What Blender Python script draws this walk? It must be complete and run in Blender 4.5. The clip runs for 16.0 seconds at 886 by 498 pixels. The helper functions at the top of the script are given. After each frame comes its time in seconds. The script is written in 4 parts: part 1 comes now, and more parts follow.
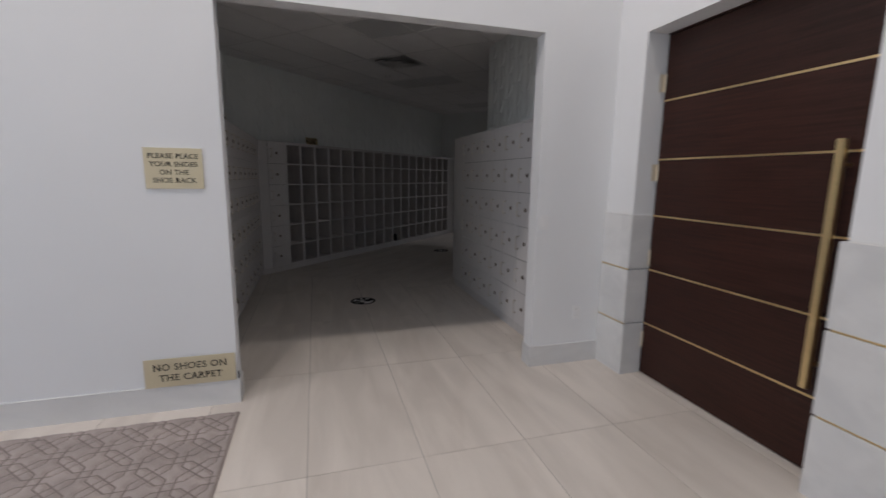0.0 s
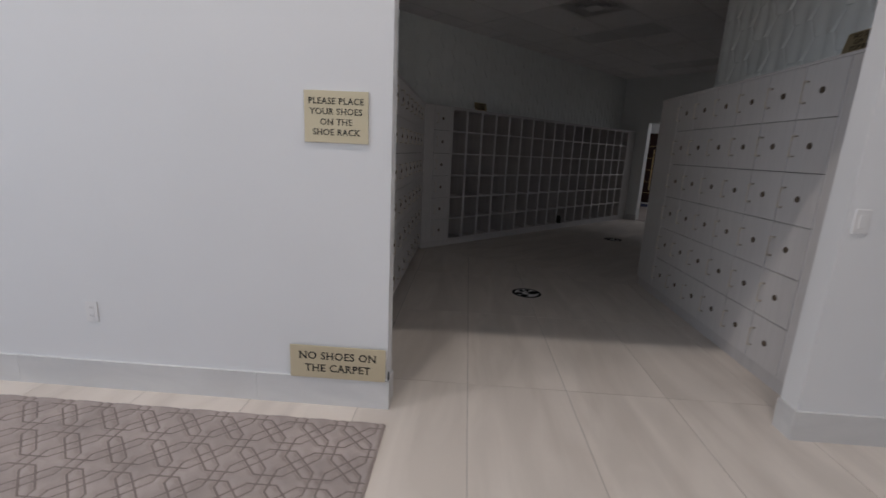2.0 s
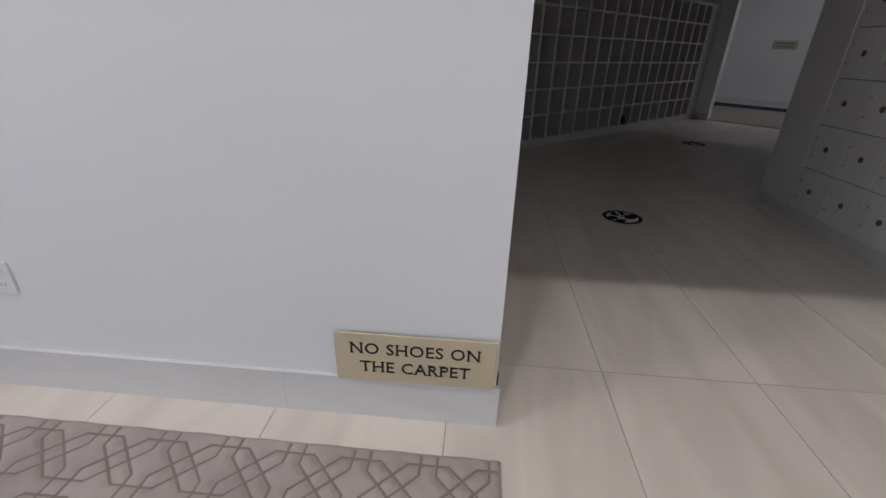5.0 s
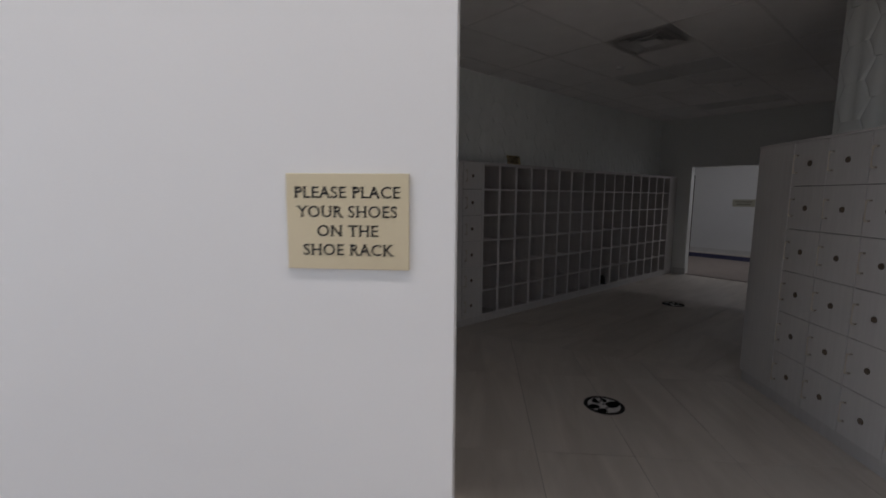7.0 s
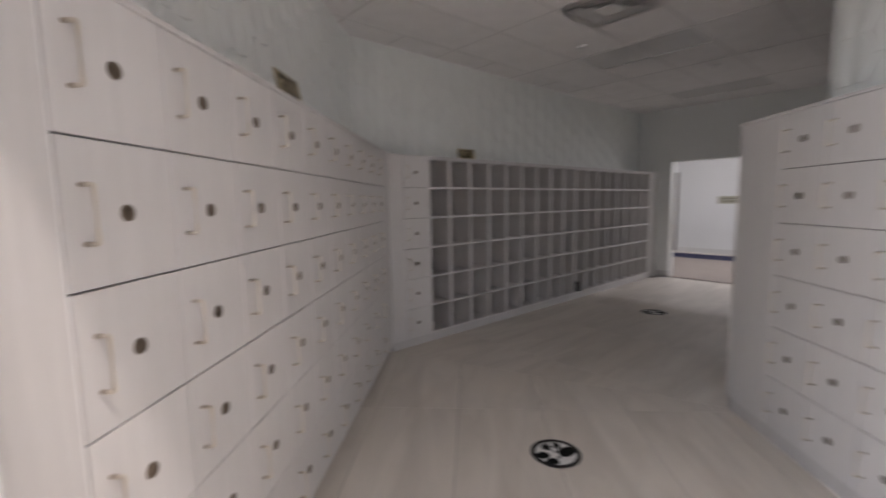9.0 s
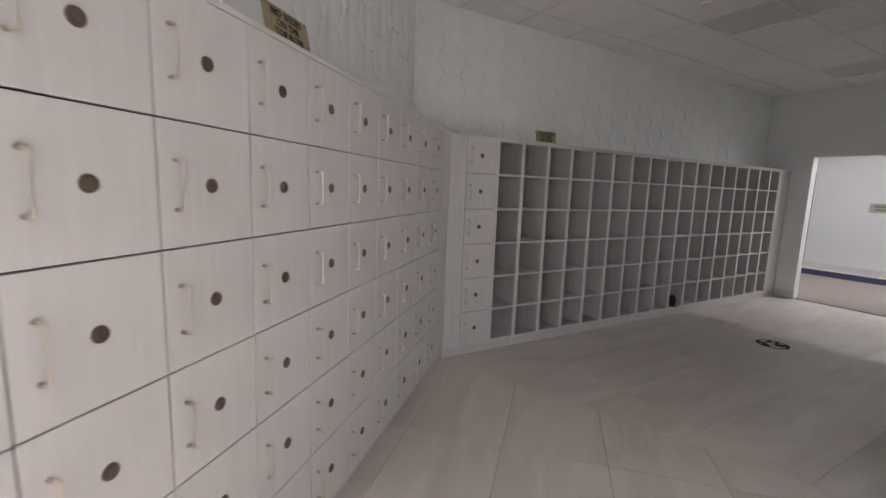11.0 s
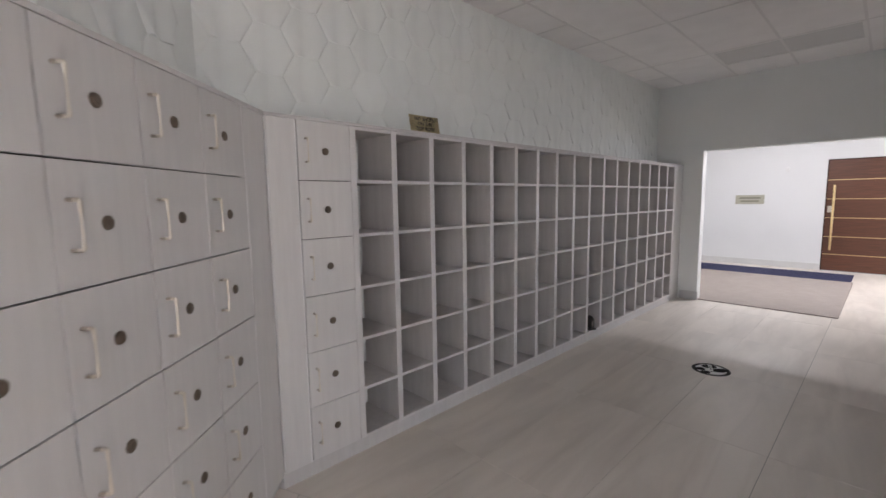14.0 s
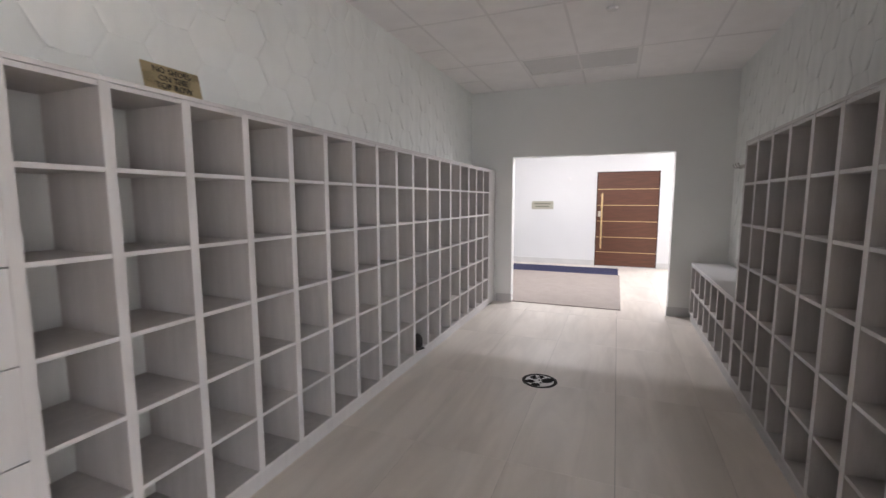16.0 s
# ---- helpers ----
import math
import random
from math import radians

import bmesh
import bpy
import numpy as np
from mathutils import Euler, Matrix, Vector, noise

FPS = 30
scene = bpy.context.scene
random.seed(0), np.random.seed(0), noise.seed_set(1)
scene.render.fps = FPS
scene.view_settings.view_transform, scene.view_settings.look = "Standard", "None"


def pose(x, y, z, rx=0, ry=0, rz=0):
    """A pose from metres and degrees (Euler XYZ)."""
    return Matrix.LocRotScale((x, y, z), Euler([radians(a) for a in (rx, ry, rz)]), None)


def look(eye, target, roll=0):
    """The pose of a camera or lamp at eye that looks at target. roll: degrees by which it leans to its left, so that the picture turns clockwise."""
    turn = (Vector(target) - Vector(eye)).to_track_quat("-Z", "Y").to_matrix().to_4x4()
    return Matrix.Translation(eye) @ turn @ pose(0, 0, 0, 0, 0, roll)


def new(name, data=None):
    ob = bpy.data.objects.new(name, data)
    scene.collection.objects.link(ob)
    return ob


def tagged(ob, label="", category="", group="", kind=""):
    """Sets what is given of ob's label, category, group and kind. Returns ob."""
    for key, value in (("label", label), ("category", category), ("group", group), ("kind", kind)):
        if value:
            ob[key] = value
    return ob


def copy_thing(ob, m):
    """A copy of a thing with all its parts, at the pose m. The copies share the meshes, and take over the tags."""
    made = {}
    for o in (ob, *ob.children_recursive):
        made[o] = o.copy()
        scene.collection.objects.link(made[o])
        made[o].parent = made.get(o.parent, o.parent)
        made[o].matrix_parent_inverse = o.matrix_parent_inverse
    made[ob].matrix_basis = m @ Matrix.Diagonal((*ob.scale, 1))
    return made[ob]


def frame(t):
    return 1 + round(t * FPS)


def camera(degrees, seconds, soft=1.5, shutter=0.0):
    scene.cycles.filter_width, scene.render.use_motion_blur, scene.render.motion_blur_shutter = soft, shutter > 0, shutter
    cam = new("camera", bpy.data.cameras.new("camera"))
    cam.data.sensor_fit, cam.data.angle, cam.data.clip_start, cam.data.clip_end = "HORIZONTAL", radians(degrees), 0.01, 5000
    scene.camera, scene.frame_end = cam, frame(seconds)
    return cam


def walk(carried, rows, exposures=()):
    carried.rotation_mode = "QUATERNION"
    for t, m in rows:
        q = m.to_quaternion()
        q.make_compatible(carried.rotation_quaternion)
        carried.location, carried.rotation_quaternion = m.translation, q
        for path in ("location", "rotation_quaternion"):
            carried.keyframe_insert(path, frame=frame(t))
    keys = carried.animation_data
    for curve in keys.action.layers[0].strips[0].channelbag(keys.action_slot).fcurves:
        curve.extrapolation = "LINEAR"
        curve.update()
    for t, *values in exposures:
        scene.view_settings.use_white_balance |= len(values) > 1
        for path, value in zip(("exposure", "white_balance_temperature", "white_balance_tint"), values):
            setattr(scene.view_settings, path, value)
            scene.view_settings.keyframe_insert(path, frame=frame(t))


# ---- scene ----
cam = camera(91.49, 16.0, soft=1.5, shutter=0.5)
METRES, EYE, TILT, LEAN, TURN = 6.5, 1.5, 0.0, 0.0, -16.5
PATH = [
    (0, (0.070, -0.072, 1.517), (0.629, 1.820, 1.189), 0.75),
    (0.5, (-0.004, 0.146, 1.519), (0.367, 2.083, 1.188), 0.70),
    (1, (0.006, 0.375, 1.471), (0.217, 2.336, 1.137), 2.74),
    (1.5, (0.025, 0.598, 1.462), (0.025, 2.563, 1.090), 4.33),
    (2, (-0.094, 0.786, 1.420), (-0.188, 2.734, 0.972), 2.71),
    (2.5, (-0.233, 0.937, 1.418), (-0.396, 2.867, 0.920), 0.29),
    (3, (-0.290, 1.087, 1.365), (-0.516, 2.969, 0.726), 0.16),
    (3.5, (-0.331, 1.304, 1.318), (-0.603, 3.170, 0.651), 1.88),
    (3.7, (-0.359, 1.393, 1.303), (-0.639, 3.252, 0.620), 1.82),
    (5.8, (-0.631, 1.868, 1.153), (-0.586, 3.658, 0.261), 4.00),
    (6, (-0.621, 1.832, 1.248), (-0.539, 3.634, 0.386), 4.64),
    (6.5, (-0.564, 1.809, 1.515), (-0.548, 3.728, 0.952), 2.26),
    (7, (-0.413, 1.852, 1.617), (-0.572, 3.830, 1.369), 0.45),
    (7.5, (-0.283, 2.049, 1.594), (-0.421, 4.033, 1.390), -0.11),
    (7.8, (-0.209, 2.201, 1.609), (-0.146, 4.190, 1.403), -0.28),
    (8, (-0.142, 2.296, 1.589), (0.067, 4.276, 1.406), -0.69),
    (8.5, (0.073, 2.485, 1.567), (0.400, 4.450, 1.386), -0.28),
    (9, (0.082, 2.606, 1.545), (-0.045, 4.590, 1.325), -0.93),
    (9.2, (0.068, 2.657, 1.542), (-0.283, 4.610, 1.287), -1.01),
    (11.3, (0.220, 3.374, 1.548), (-0.283, 5.290, 1.270), 2.12),
    (11.5, (0.207, 3.487, 1.552), (-0.205, 5.425, 1.281), 1.64),
    (12, (0.214, 3.756, 1.557), (-0.158, 5.703, 1.288), 0.54),
    (12.5, (0.210, 3.997, 1.555), (-0.144, 5.947, 1.289), 0.48),
    (13, (0.141, 4.271, 1.568), (-0.031, 6.247, 1.313), -0.08),
    (13.5, (0.159, 4.499, 1.564), (0.092, 6.483, 1.320), -1.04),
    (14, (0.205, 4.701, 1.580), (0.172, 6.688, 1.349), -0.87),
    (14.5, (0.207, 4.909, 1.591), (0.439, 6.883, 1.364), -0.09),
    (15, (0.200, 5.138, 1.590), (0.793, 7.037, 1.381), -0.96),
    (15.5, (0.262, 5.330, 1.569), (0.947, 7.196, 1.349), -0.93),
    (16, (0.354, 5.493, 1.575), (1.134, 7.321, 1.352), -0.04),
]
EXPO = [(0.0, -0.27, 6250, 14), (2.5, -0.25, 6230, 14), (3.6, -0.14, 6200, 14), (6.0, -0.22, 6220, 14), (6.5, -0.3, 6250, 14), (7.0, -0.26, 6330, 14), (7.6, 0.2, 6400, 15), (8.0, 0.95, 6600, 16), (8.5, 1.72, 6750, 17), (9.2, 1.9, 6450, 16), (11.3, 2.26, 6430, 15), (12.5, 2.42, 6380, 15), (13.0, 2.4, 6290, 15), (13.5, 2.72, 6350, 15), (14.3, 2.75, 6380, 15), (15.2, 2.78, 6420, 15), (16.0, 3.04, 6450, 15)]
walk(cam, [(t, look(eye, target, roll)) for t, eye, target, roll in PATH], EXPO)

# ---- light ----
R2 = math.sqrt(0.5)


def uv(u, v, z=0.0):
    """A point of the slanted hall: u runs along it, v across it to the right."""
    return Vector(((u + v) * R2, (u - v) * R2, z))


def area_lamp(name, m, sx, sy, power, colour, shape="RECTANGLE"):
    data = bpy.data.lights.new(name, "AREA")
    data.shape, data.size, data.energy, data.color = shape, sx, power, colour
    if shape in ("RECTANGLE", "ELLIPSE"):
        data.size_y = sy
    ob = new(name, data)
    ob.matrix_world = m
    return ob


world = bpy.data.worlds.new("sky")
world.use_nodes = True
scene.world = world
sky = world.node_tree.nodes.new("ShaderNodeTexSky")
sky.sky_type, sky.sun_disc, sky.sun_elevation, sky.sun_rotation = "NISHITA", False, radians(48), radians(200)
world.node_tree.links.new(sky.outputs[0], world.node_tree.nodes["Background"].inputs[0])
world.node_tree.nodes["Background"].inputs[1].default_value = 0.1

WARM, COOL, DAY = (1.0, 0.90, 0.80), (0.96, 0.97, 1.0), (0.88, 0.94, 1.0)
LAMP_SPOTS = [(-2.9, 1.72), (-0.9, 1.72), (1.1, 1.72)]
for lx, ly in LAMP_SPOTS:
    area_lamp("downlight_glow", pose(lx, ly, 5.37), 0.16, 0.16, 36, WARM, "DISK")
# Daylight fill for the entrance room, from two assumed windows out of view
area_lamp("daylight_fill", look((-1.6, -3.52, 1.9), (-1.6, 0, 1.9)), 5.6, 2.6, 11, DAY)
area_lamp("daylight_fill", look((-5.95, -0.9, 2.15), (0, -0.9, 2.15)), 3.8, 3.0, 99, DAY)
# First lamp follows the hall floor's shadow edge; the others are added unseen
for lu, lv, watts in ((11.9, -4.5, 8.5), (13.7, -5.0, 0.5), (13.7, -2.2, 0.5), (13.7, -7.6, 0.5)):
    area_lamp("panel_glow", Matrix.Translation(uv(lu, lv, 3.14)) @ pose(0, 0, 0, 0, 0, 45), 0.09, 1.1, watts, COOL)

# Added lamp at the hidden lobby window, brightening the depth of the hall
area_lamp("daylight_fill", look(uv(15.15, -1.45, 1.55), uv(10.0, -3.3, 1.35)), 1.3, 2.2, 11, (1.0, 0.965, 0.94))

# ---- materials ----


def material(name, colour, rough=0.6, metal=0.0, vary=0.06, scale=3.0, fine=60.0, bump=0.08, stretch=(1, 1, 1), per_object=0.0, spec=0.5, depth=0.002):
    """A surface with variation at two scales and a fine relief."""
    m = bpy.data.materials.new(name)
    m.use_nodes = True
    n, l = m.node_tree.nodes, m.node_tree.links
    p = n["Principled BSDF"]
    p.inputs["Roughness"].default_value, p.inputs["Metallic"].default_value = rough, metal
    p.inputs["Specular IOR Level"].default_value = spec
    tc, mp = n.new("ShaderNodeTexCoord"), n.new("ShaderNodeMapping")
    mp.inputs["Scale"].default_value = stretch
    l.new(tc.outputs["Object"], mp.inputs["Vector"])
    info = n.new("ShaderNodeObjectInfo")
    shift = n.new("ShaderNodeVectorMath")
    shift.operation = "MULTIPLY"
    shift.inputs[1].default_value = (37.0, 23.0, 11.0)
    l.new(info.outputs["Random"], shift.inputs[0])
    l.new(shift.outputs[0], mp.inputs["Location"])
    a, b = n.new("ShaderNodeTexNoise"), n.new("ShaderNodeTexNoise")
    a.inputs["Scale"].default_value, a.inputs["Detail"].default_value = scale, 4
    b.inputs["Scale"].default_value, b.inputs["Detail"].default_value = fine, 3
    for t in (a, b):
        l.new(mp.outputs[0], t.inputs["Vector"])
    mixer = n.new("ShaderNodeMath")
    mixer.operation = "MULTIPLY_ADD"
    l.new(b.outputs["Fac"], mixer.inputs[0])
    mixer.inputs[1].default_value = 0.4
    l.new(a.outputs["Fac"], mixer.inputs[2])
    span = n.new("ShaderNodeMapRange")
    span.inputs["From Min"].default_value, span.inputs["From Max"].default_value = 0.4, 1.0
    span.inputs["To Min"].default_value, span.inputs["To Max"].default_value = 1 - vary, 1 + vary
    l.new(mixer.outputs[0], span.inputs["Value"])
    grow = n.new("ShaderNodeMath")
    grow.operation = "MULTIPLY_ADD"
    l.new(info.outputs["Random"], grow.inputs[0])
    grow.inputs[1].default_value = per_object
    grow.inputs[2].default_value = 1 - per_object / 2
    both = n.new("ShaderNodeMath")
    both.operation = "MULTIPLY"
    l.new(span.outputs[0], both.inputs[0])
    l.new(grow.outputs[0], both.inputs[1])
    tint = n.new("ShaderNodeVectorMath")
    tint.operation = "SCALE"
    tint.inputs[0].default_value = colour
    l.new(both.outputs[0], tint.inputs["Scale"])
    l.new(tint.outputs[0], p.inputs["Base Color"])
    rr = n.new("ShaderNodeMapRange")
    rr.inputs["From Min"].default_value, rr.inputs["From Max"].default_value = 0.3, 0.7
    rr.inputs["To Min"].default_value, rr.inputs["To Max"].default_value = max(rough - 0.07, 0.02), min(rough + 0.07, 1)
    l.new(a.outputs["Fac"], rr.inputs["Value"])
    l.new(rr.outputs[0], p.inputs["Roughness"])
    bp = n.new("ShaderNodeBump")
    bp.inputs["Strength"].default_value, bp.inputs["Distance"].default_value = bump, depth
    l.new(b.outputs["Fac"], bp.inputs["Height"])
    l.new(bp.outputs[0], p.inputs["Normal"])
    return m


def marble(name, base, vein, rough, amount, along, veins=0.16):
    """Veined stone-look tile: long soft streaks that run along one axis, with thin veins."""
    m = material(name, base, rough, 0, 0.03, 2.0, 40.0, 0.02, (1, 1, 1), 0.03)
    n, l = m.node_tree.nodes, m.node_tree.links
    p = n["Principled BSDF"]
    old = p.inputs["Base Color"].links[0].from_socket
    mp = n.new("ShaderNodeMapping")
    mp.inputs["Scale"].default_value = along
    mp.inputs["Rotation"].default_value = (0, 0, 0.16)
    tc = n.new("ShaderNodeTexCoord")
    info, shift = n.new("ShaderNodeObjectInfo"), n.new("ShaderNodeVectorMath")
    shift.operation = "MULTIPLY"
    shift.inputs[1].default_value = (19.0, 31.0, 7.0)
    l.new(info.outputs["Random"], shift.inputs[0])
    l.new(shift.outputs[0], mp.inputs["Location"])
    l.new(tc.outputs["Object"], mp.inputs["Vector"])
    w = n.new("ShaderNodeTexNoise")
    w.inputs["Scale"].default_value, w.inputs["Detail"].default_value, w.inputs["Distortion"].default_value = 1.6, 5, 0.9
    l.new(mp.outputs[0], w.inputs["Vector"])
    ramp = n.new("ShaderNodeValToRGB")
    e = ramp.color_ramp.elements
    e[0].position, e[0].color = 0.40, (0, 0, 0, 1)
    e[1].position, e[1].color = 0.66, (amount, amount, amount, 1)
    l.new(w.outputs["Fac"], ramp.inputs[0])
    mix = n.new("ShaderNodeMix")
    mix.data_type = "RGBA"
    l.new(ramp.outputs[0], mix.inputs[0])
    l.new(old, mix.inputs[6])
    mix.inputs[7].default_value = (*vein, 1)
    thin = n.new("ShaderNodeTexNoise")
    thin.inputs["Scale"].default_value, thin.inputs["Detail"].default_value, thin.inputs["Distortion"].default_value = 0.6, 4, 0.8
    l.new(mp.outputs[0], thin.inputs["Vector"])
    line = n.new("ShaderNodeValToRGB")
    g = line.color_ramp.elements
    g[0].position, g[0].color = 0.45, (0, 0, 0, 1)
    g[1].position, g[1].color = 0.55, (0, 0, 0, 1)
    peak = line.color_ramp.elements.new(0.505)
    peak.color = (veins, veins, veins, 1)
    l.new(thin.outputs["Fac"], line.inputs[0])
    over = n.new("ShaderNodeMix")
    over.data_type = "RGBA"
    l.new(line.outputs[0], over.inputs[0])
    l.new(mix.outputs[2], over.inputs[6])
    over.inputs[7].default_value = (vein[0] * 0.85, vein[1] * 0.80, vein[2] * 0.76, 1)
    l.new(over.outputs[2], p.inputs["Base Color"])
    return m


PAINT = material("wall_paint", (0.78, 0.79, 0.80), 0.62, 0, 0.025, 1.2, 220, 0.05)
HALL_PAINT = material("hall_paint", (0.86, 0.875, 0.86), 0.6, 0, 0.03, 1.2, 220, 0.05)
PLASTER = material("hexagon_plaster", (0.865, 0.895, 0.88), 0.40, 0, 0.03, 5, 150, 0.05, per_object=0.03)
CEIL = material("ceiling_board", (0.91, 0.90, 0.90), 0.9, 0, 0.04, 4, 260, 0.25)
GRID = material("ceiling_bar", (0.80, 0.79, 0.79), 0.5, 0, 0.03, 6, 80, 0.03)
TILE_A = marble("floor_tile_stone", (0.735, 0.675, 0.61), (0.54, 0.49, 0.435), 0.39, 0.5, (2.6, 0.5, 1))
TILE_B = marble("hall_tile_stone", (0.735, 0.675, 0.61), (0.54, 0.49, 0.435), 0.39, 0.5, (0.5, 2.6, 1))
GROUT = material("grout", (0.33, 0.305, 0.28), 0.9, 0, 0.1, 8, 90, 0.1)
STONE = marble("cladding_stone", (0.70, 0.70, 0.695), (0.50, 0.51, 0.52), 0.4, 0.4, (0.8, 2.2, 2.6), 0.1)
LAMINATE = material("white_grained_laminate", (0.645, 0.63, 0.625), 0.48, 0, 0.055, 5.0, 30, 0.03, (7, 7, 0.45), 0.03)
CARCASS = material("cabinet_board", (0.58, 0.565, 0.56), 0.55, 0, 0.07, 4.0, 40, 0.03, (5, 5, 0.6), 0.02)
# Taupe board, darkened to carry the shade inside the cubbies
SHADED_TAUPE = material("shaded_taupe_board", (0.53, 0.50, 0.485), 0.6, 0, 0.10, 4.0, 40, 0.03, (5, 5, 0.6), 0.06)
BACK_BOARD = material("pale_back_board", (0.60, 0.605, 0.59), 0.6, 0, 0.06, 4.0, 40, 0.03, (5, 5, 0.6), 0.04)
GOLD = material("brushed_brass", (0.80, 0.62, 0.33), 0.34, 1.0, 0.06, 6, 120, 0.03, (1, 1, 12))
PLAQUE = material("satin_gold_plate", (0.64, 0.565, 0.395), 0.40, 0.25, 0.04, 5, 150, 0.02)
# Same brass as the wall plates, darker and more metallic for the dim hall
BRASS_PLATE = material("shaded_brass_plate", (0.50, 0.42, 0.26), 0.3, 0.85, 0.06, 5, 150, 0.02)
DULL_PLATE = material("dull_gold_plate", (0.44, 0.425, 0.35), 0.5, 0.2, 0.05, 5, 150, 0.02)
DULL_INK = material("grey_lettering", (0.21, 0.20, 0.16), 0.6, 0, 0.1, 20, 90, 0.02)
# Grey that stands for shade in the upright gaps between lockers
GAP_SHADE = material("gap_shade_grey", (0.12, 0.12, 0.122), 0.8, 0, 0.1, 8, 90, 0.02)
CHAMPAGNE = material("satin_nickel", (0.70, 0.65, 0.57), 0.38, 0.9, 0.05, 8, 120, 0.02)
FOOT = material("dark_nickel", (0.40, 0.35, 0.30), 0.4, 0.7, 0.08, 12, 120, 0.02)
BRONZE = material("dark_bronze", (0.15, 0.115, 0.088), 0.5, 0.45, 0.12, 20, 150, 0.03)
HINGE = material("satin_brass", (0.74, 0.66, 0.52), 0.42, 0.4, 0.05, 8, 120, 0.02)
WALNUT = material("dark_walnut_veneer", (0.034, 0.0118, 0.0082), 0.46, 0, 0.5, 3.0, 26, 0.06, (1.2, 1.2, 22), 0.25, 0.28)
WALNUT_RED = material("brown_walnut_veneer", (0.115, 0.045, 0.026), 0.42, 0, 0.35, 3.0, 26, 0.06, (1.2, 1.2, 22), 0.2)
BLACK = material("black_ink", (0.012, 0.011, 0.011), 0.5, 0, 0.1, 20, 90, 0.02)
STICKER_RIM = material("sticker_rim", (0.032, 0.029, 0.027), 0.8, 0, 0.1, 20, 90, 0.02, spec=0.2)
STICKER_BLACK = material("sticker_black", (0.010, 0.009, 0.009), 0.85, 0, 0.1, 20, 90, 0.02, spec=0.12)
WHITE_INK = material("white_ink", (0.74, 0.73, 0.71), 0.5, 0, 0.05, 20, 90, 0.02)
PLASTIC = material("white_plastic", (0.80, 0.80, 0.80), 0.38, 0, 0.02, 10, 120, 0.02)
SLOT = material("dark_slot", (0.05, 0.05, 0.05), 0.6, 0, 0.1, 20, 90, 0.02)
METAL_WHITE = material("enamelled_metal", (0.85, 0.845, 0.84), 0.42, 0, 0.04, 6, 100, 0.03)
LENS = material("frosted_lens", (0.68, 0.68, 0.68), 0.35, 0, 0.05, 6, 160, 0.05)
RUG = material("rug_pile", (0.395, 0.342, 0.32), 0.95, 0, 0.22, 5, 420, 0.6, per_object=0.0, depth=0.004)
RUG_LINE = material("carved_rug_line", (0.23, 0.194, 0.178), 0.95, 0, 0.12, 9, 420, 0.5, depth=0.003)
MAT_BEIGE = material("beige_carpet", (0.33, 0.285, 0.26), 0.95, 0, 0.1, 7, 420, 0.6, depth=0.004)
MAT_NAVY = material("navy_carpet", (0.018, 0.02, 0.07), 0.95, 0, 0.15, 7, 420, 0.6, depth=0.004)
LEATHER = material("black_leather", (0.02, 0.018, 0.017), 0.45, 0, 0.15, 12, 150, 0.1)
# Black for rubber parts; also colours the shade in locker door gaps
RUBBER_AND_GAP = material("rubber_and_gap_shade", (0.03, 0.028, 0.027), 0.7, 0, 0.15, 12, 150, 0.1)
STEEL = material("brushed_steel", (0.56, 0.55, 0.54), 0.3, 1.0, 0.05, 8, 140, 0.02)
GLOW = bpy.data.materials.new("lit_lens")
GLOW.use_nodes = True
GLOW.node_tree.nodes["Principled BSDF"].inputs["Emission Color"].default_value = (1, 0.96, 0.92, 1)
GLOW.node_tree.nodes["Principled BSDF"].inputs["Emission Strength"].default_value = 4.0
GLASS = bpy.data.materials.new("window_glass")
GLASS.use_nodes = True
GLASS.node_tree.nodes["Principled BSDF"].inputs["Transmission Weight"].default_value = 1.0
GLASS.node_tree.nodes["Principled BSDF"].inputs["Roughness"].default_value = 0.02

# ---- building helpers ----


def mesh_of(name, bm, mat):
    bmesh.ops.recalc_face_normals(bm, faces=bm.faces)
    me = bpy.data.meshes.new(name)
    bm.to_mesh(me)
    bm.free()
    me.materials.append(mat)
    return me


def part(name, bm, mat, parent=None, label="", smooth=False):
    me = mesh_of(name, bm, mat) if isinstance(bm, bmesh.types.BMesh) else bm
    if smooth:
        for f in me.polygons:
            f.use_smooth = True
    ob = new(name, me)
    ob.parent = parent
    return tagged(ob, label)


def thing(name, m, label, category, group="", kind=""):
    ob = new(name)
    ob.empty_display_size = 0.1
    ob.matrix_world = m
    return tagged(ob, label, category, group, kind)


def box(bm, lo, hi, bevel=0.0):
    lo, hi = Vector(lo), Vector(hi)
    made = bmesh.ops.create_cube(bm, size=1, matrix=Matrix.Translation((lo + hi) / 2) @ Matrix.Diagonal((*(hi - lo), 1)))
    if bevel:
        edges = list({e for v in made["verts"] for e in v.link_edges})
        bmesh.ops.bevel(bm, geom=edges, offset=bevel, segments=1, affect="EDGES")
    return bm


def boxes(*spans, bevel=0.0):
    bm = bmesh.new()
    for lo, hi in spans:
        box(bm, lo, hi, bevel)
    return bm


def prism(bm, poly, z0, z1):
    low = [bm.verts.new((p[0], p[1], z0)) for p in poly]
    top = [bm.verts.new((p[0], p[1], z1)) for p in poly]
    bm.faces.new(low[::-1])
    bm.faces.new(top)
    k = len(poly)
    for i in range(k):
        bm.faces.new((low[i], low[(i + 1) % k], top[(i + 1) % k], top[i]))
    return bm


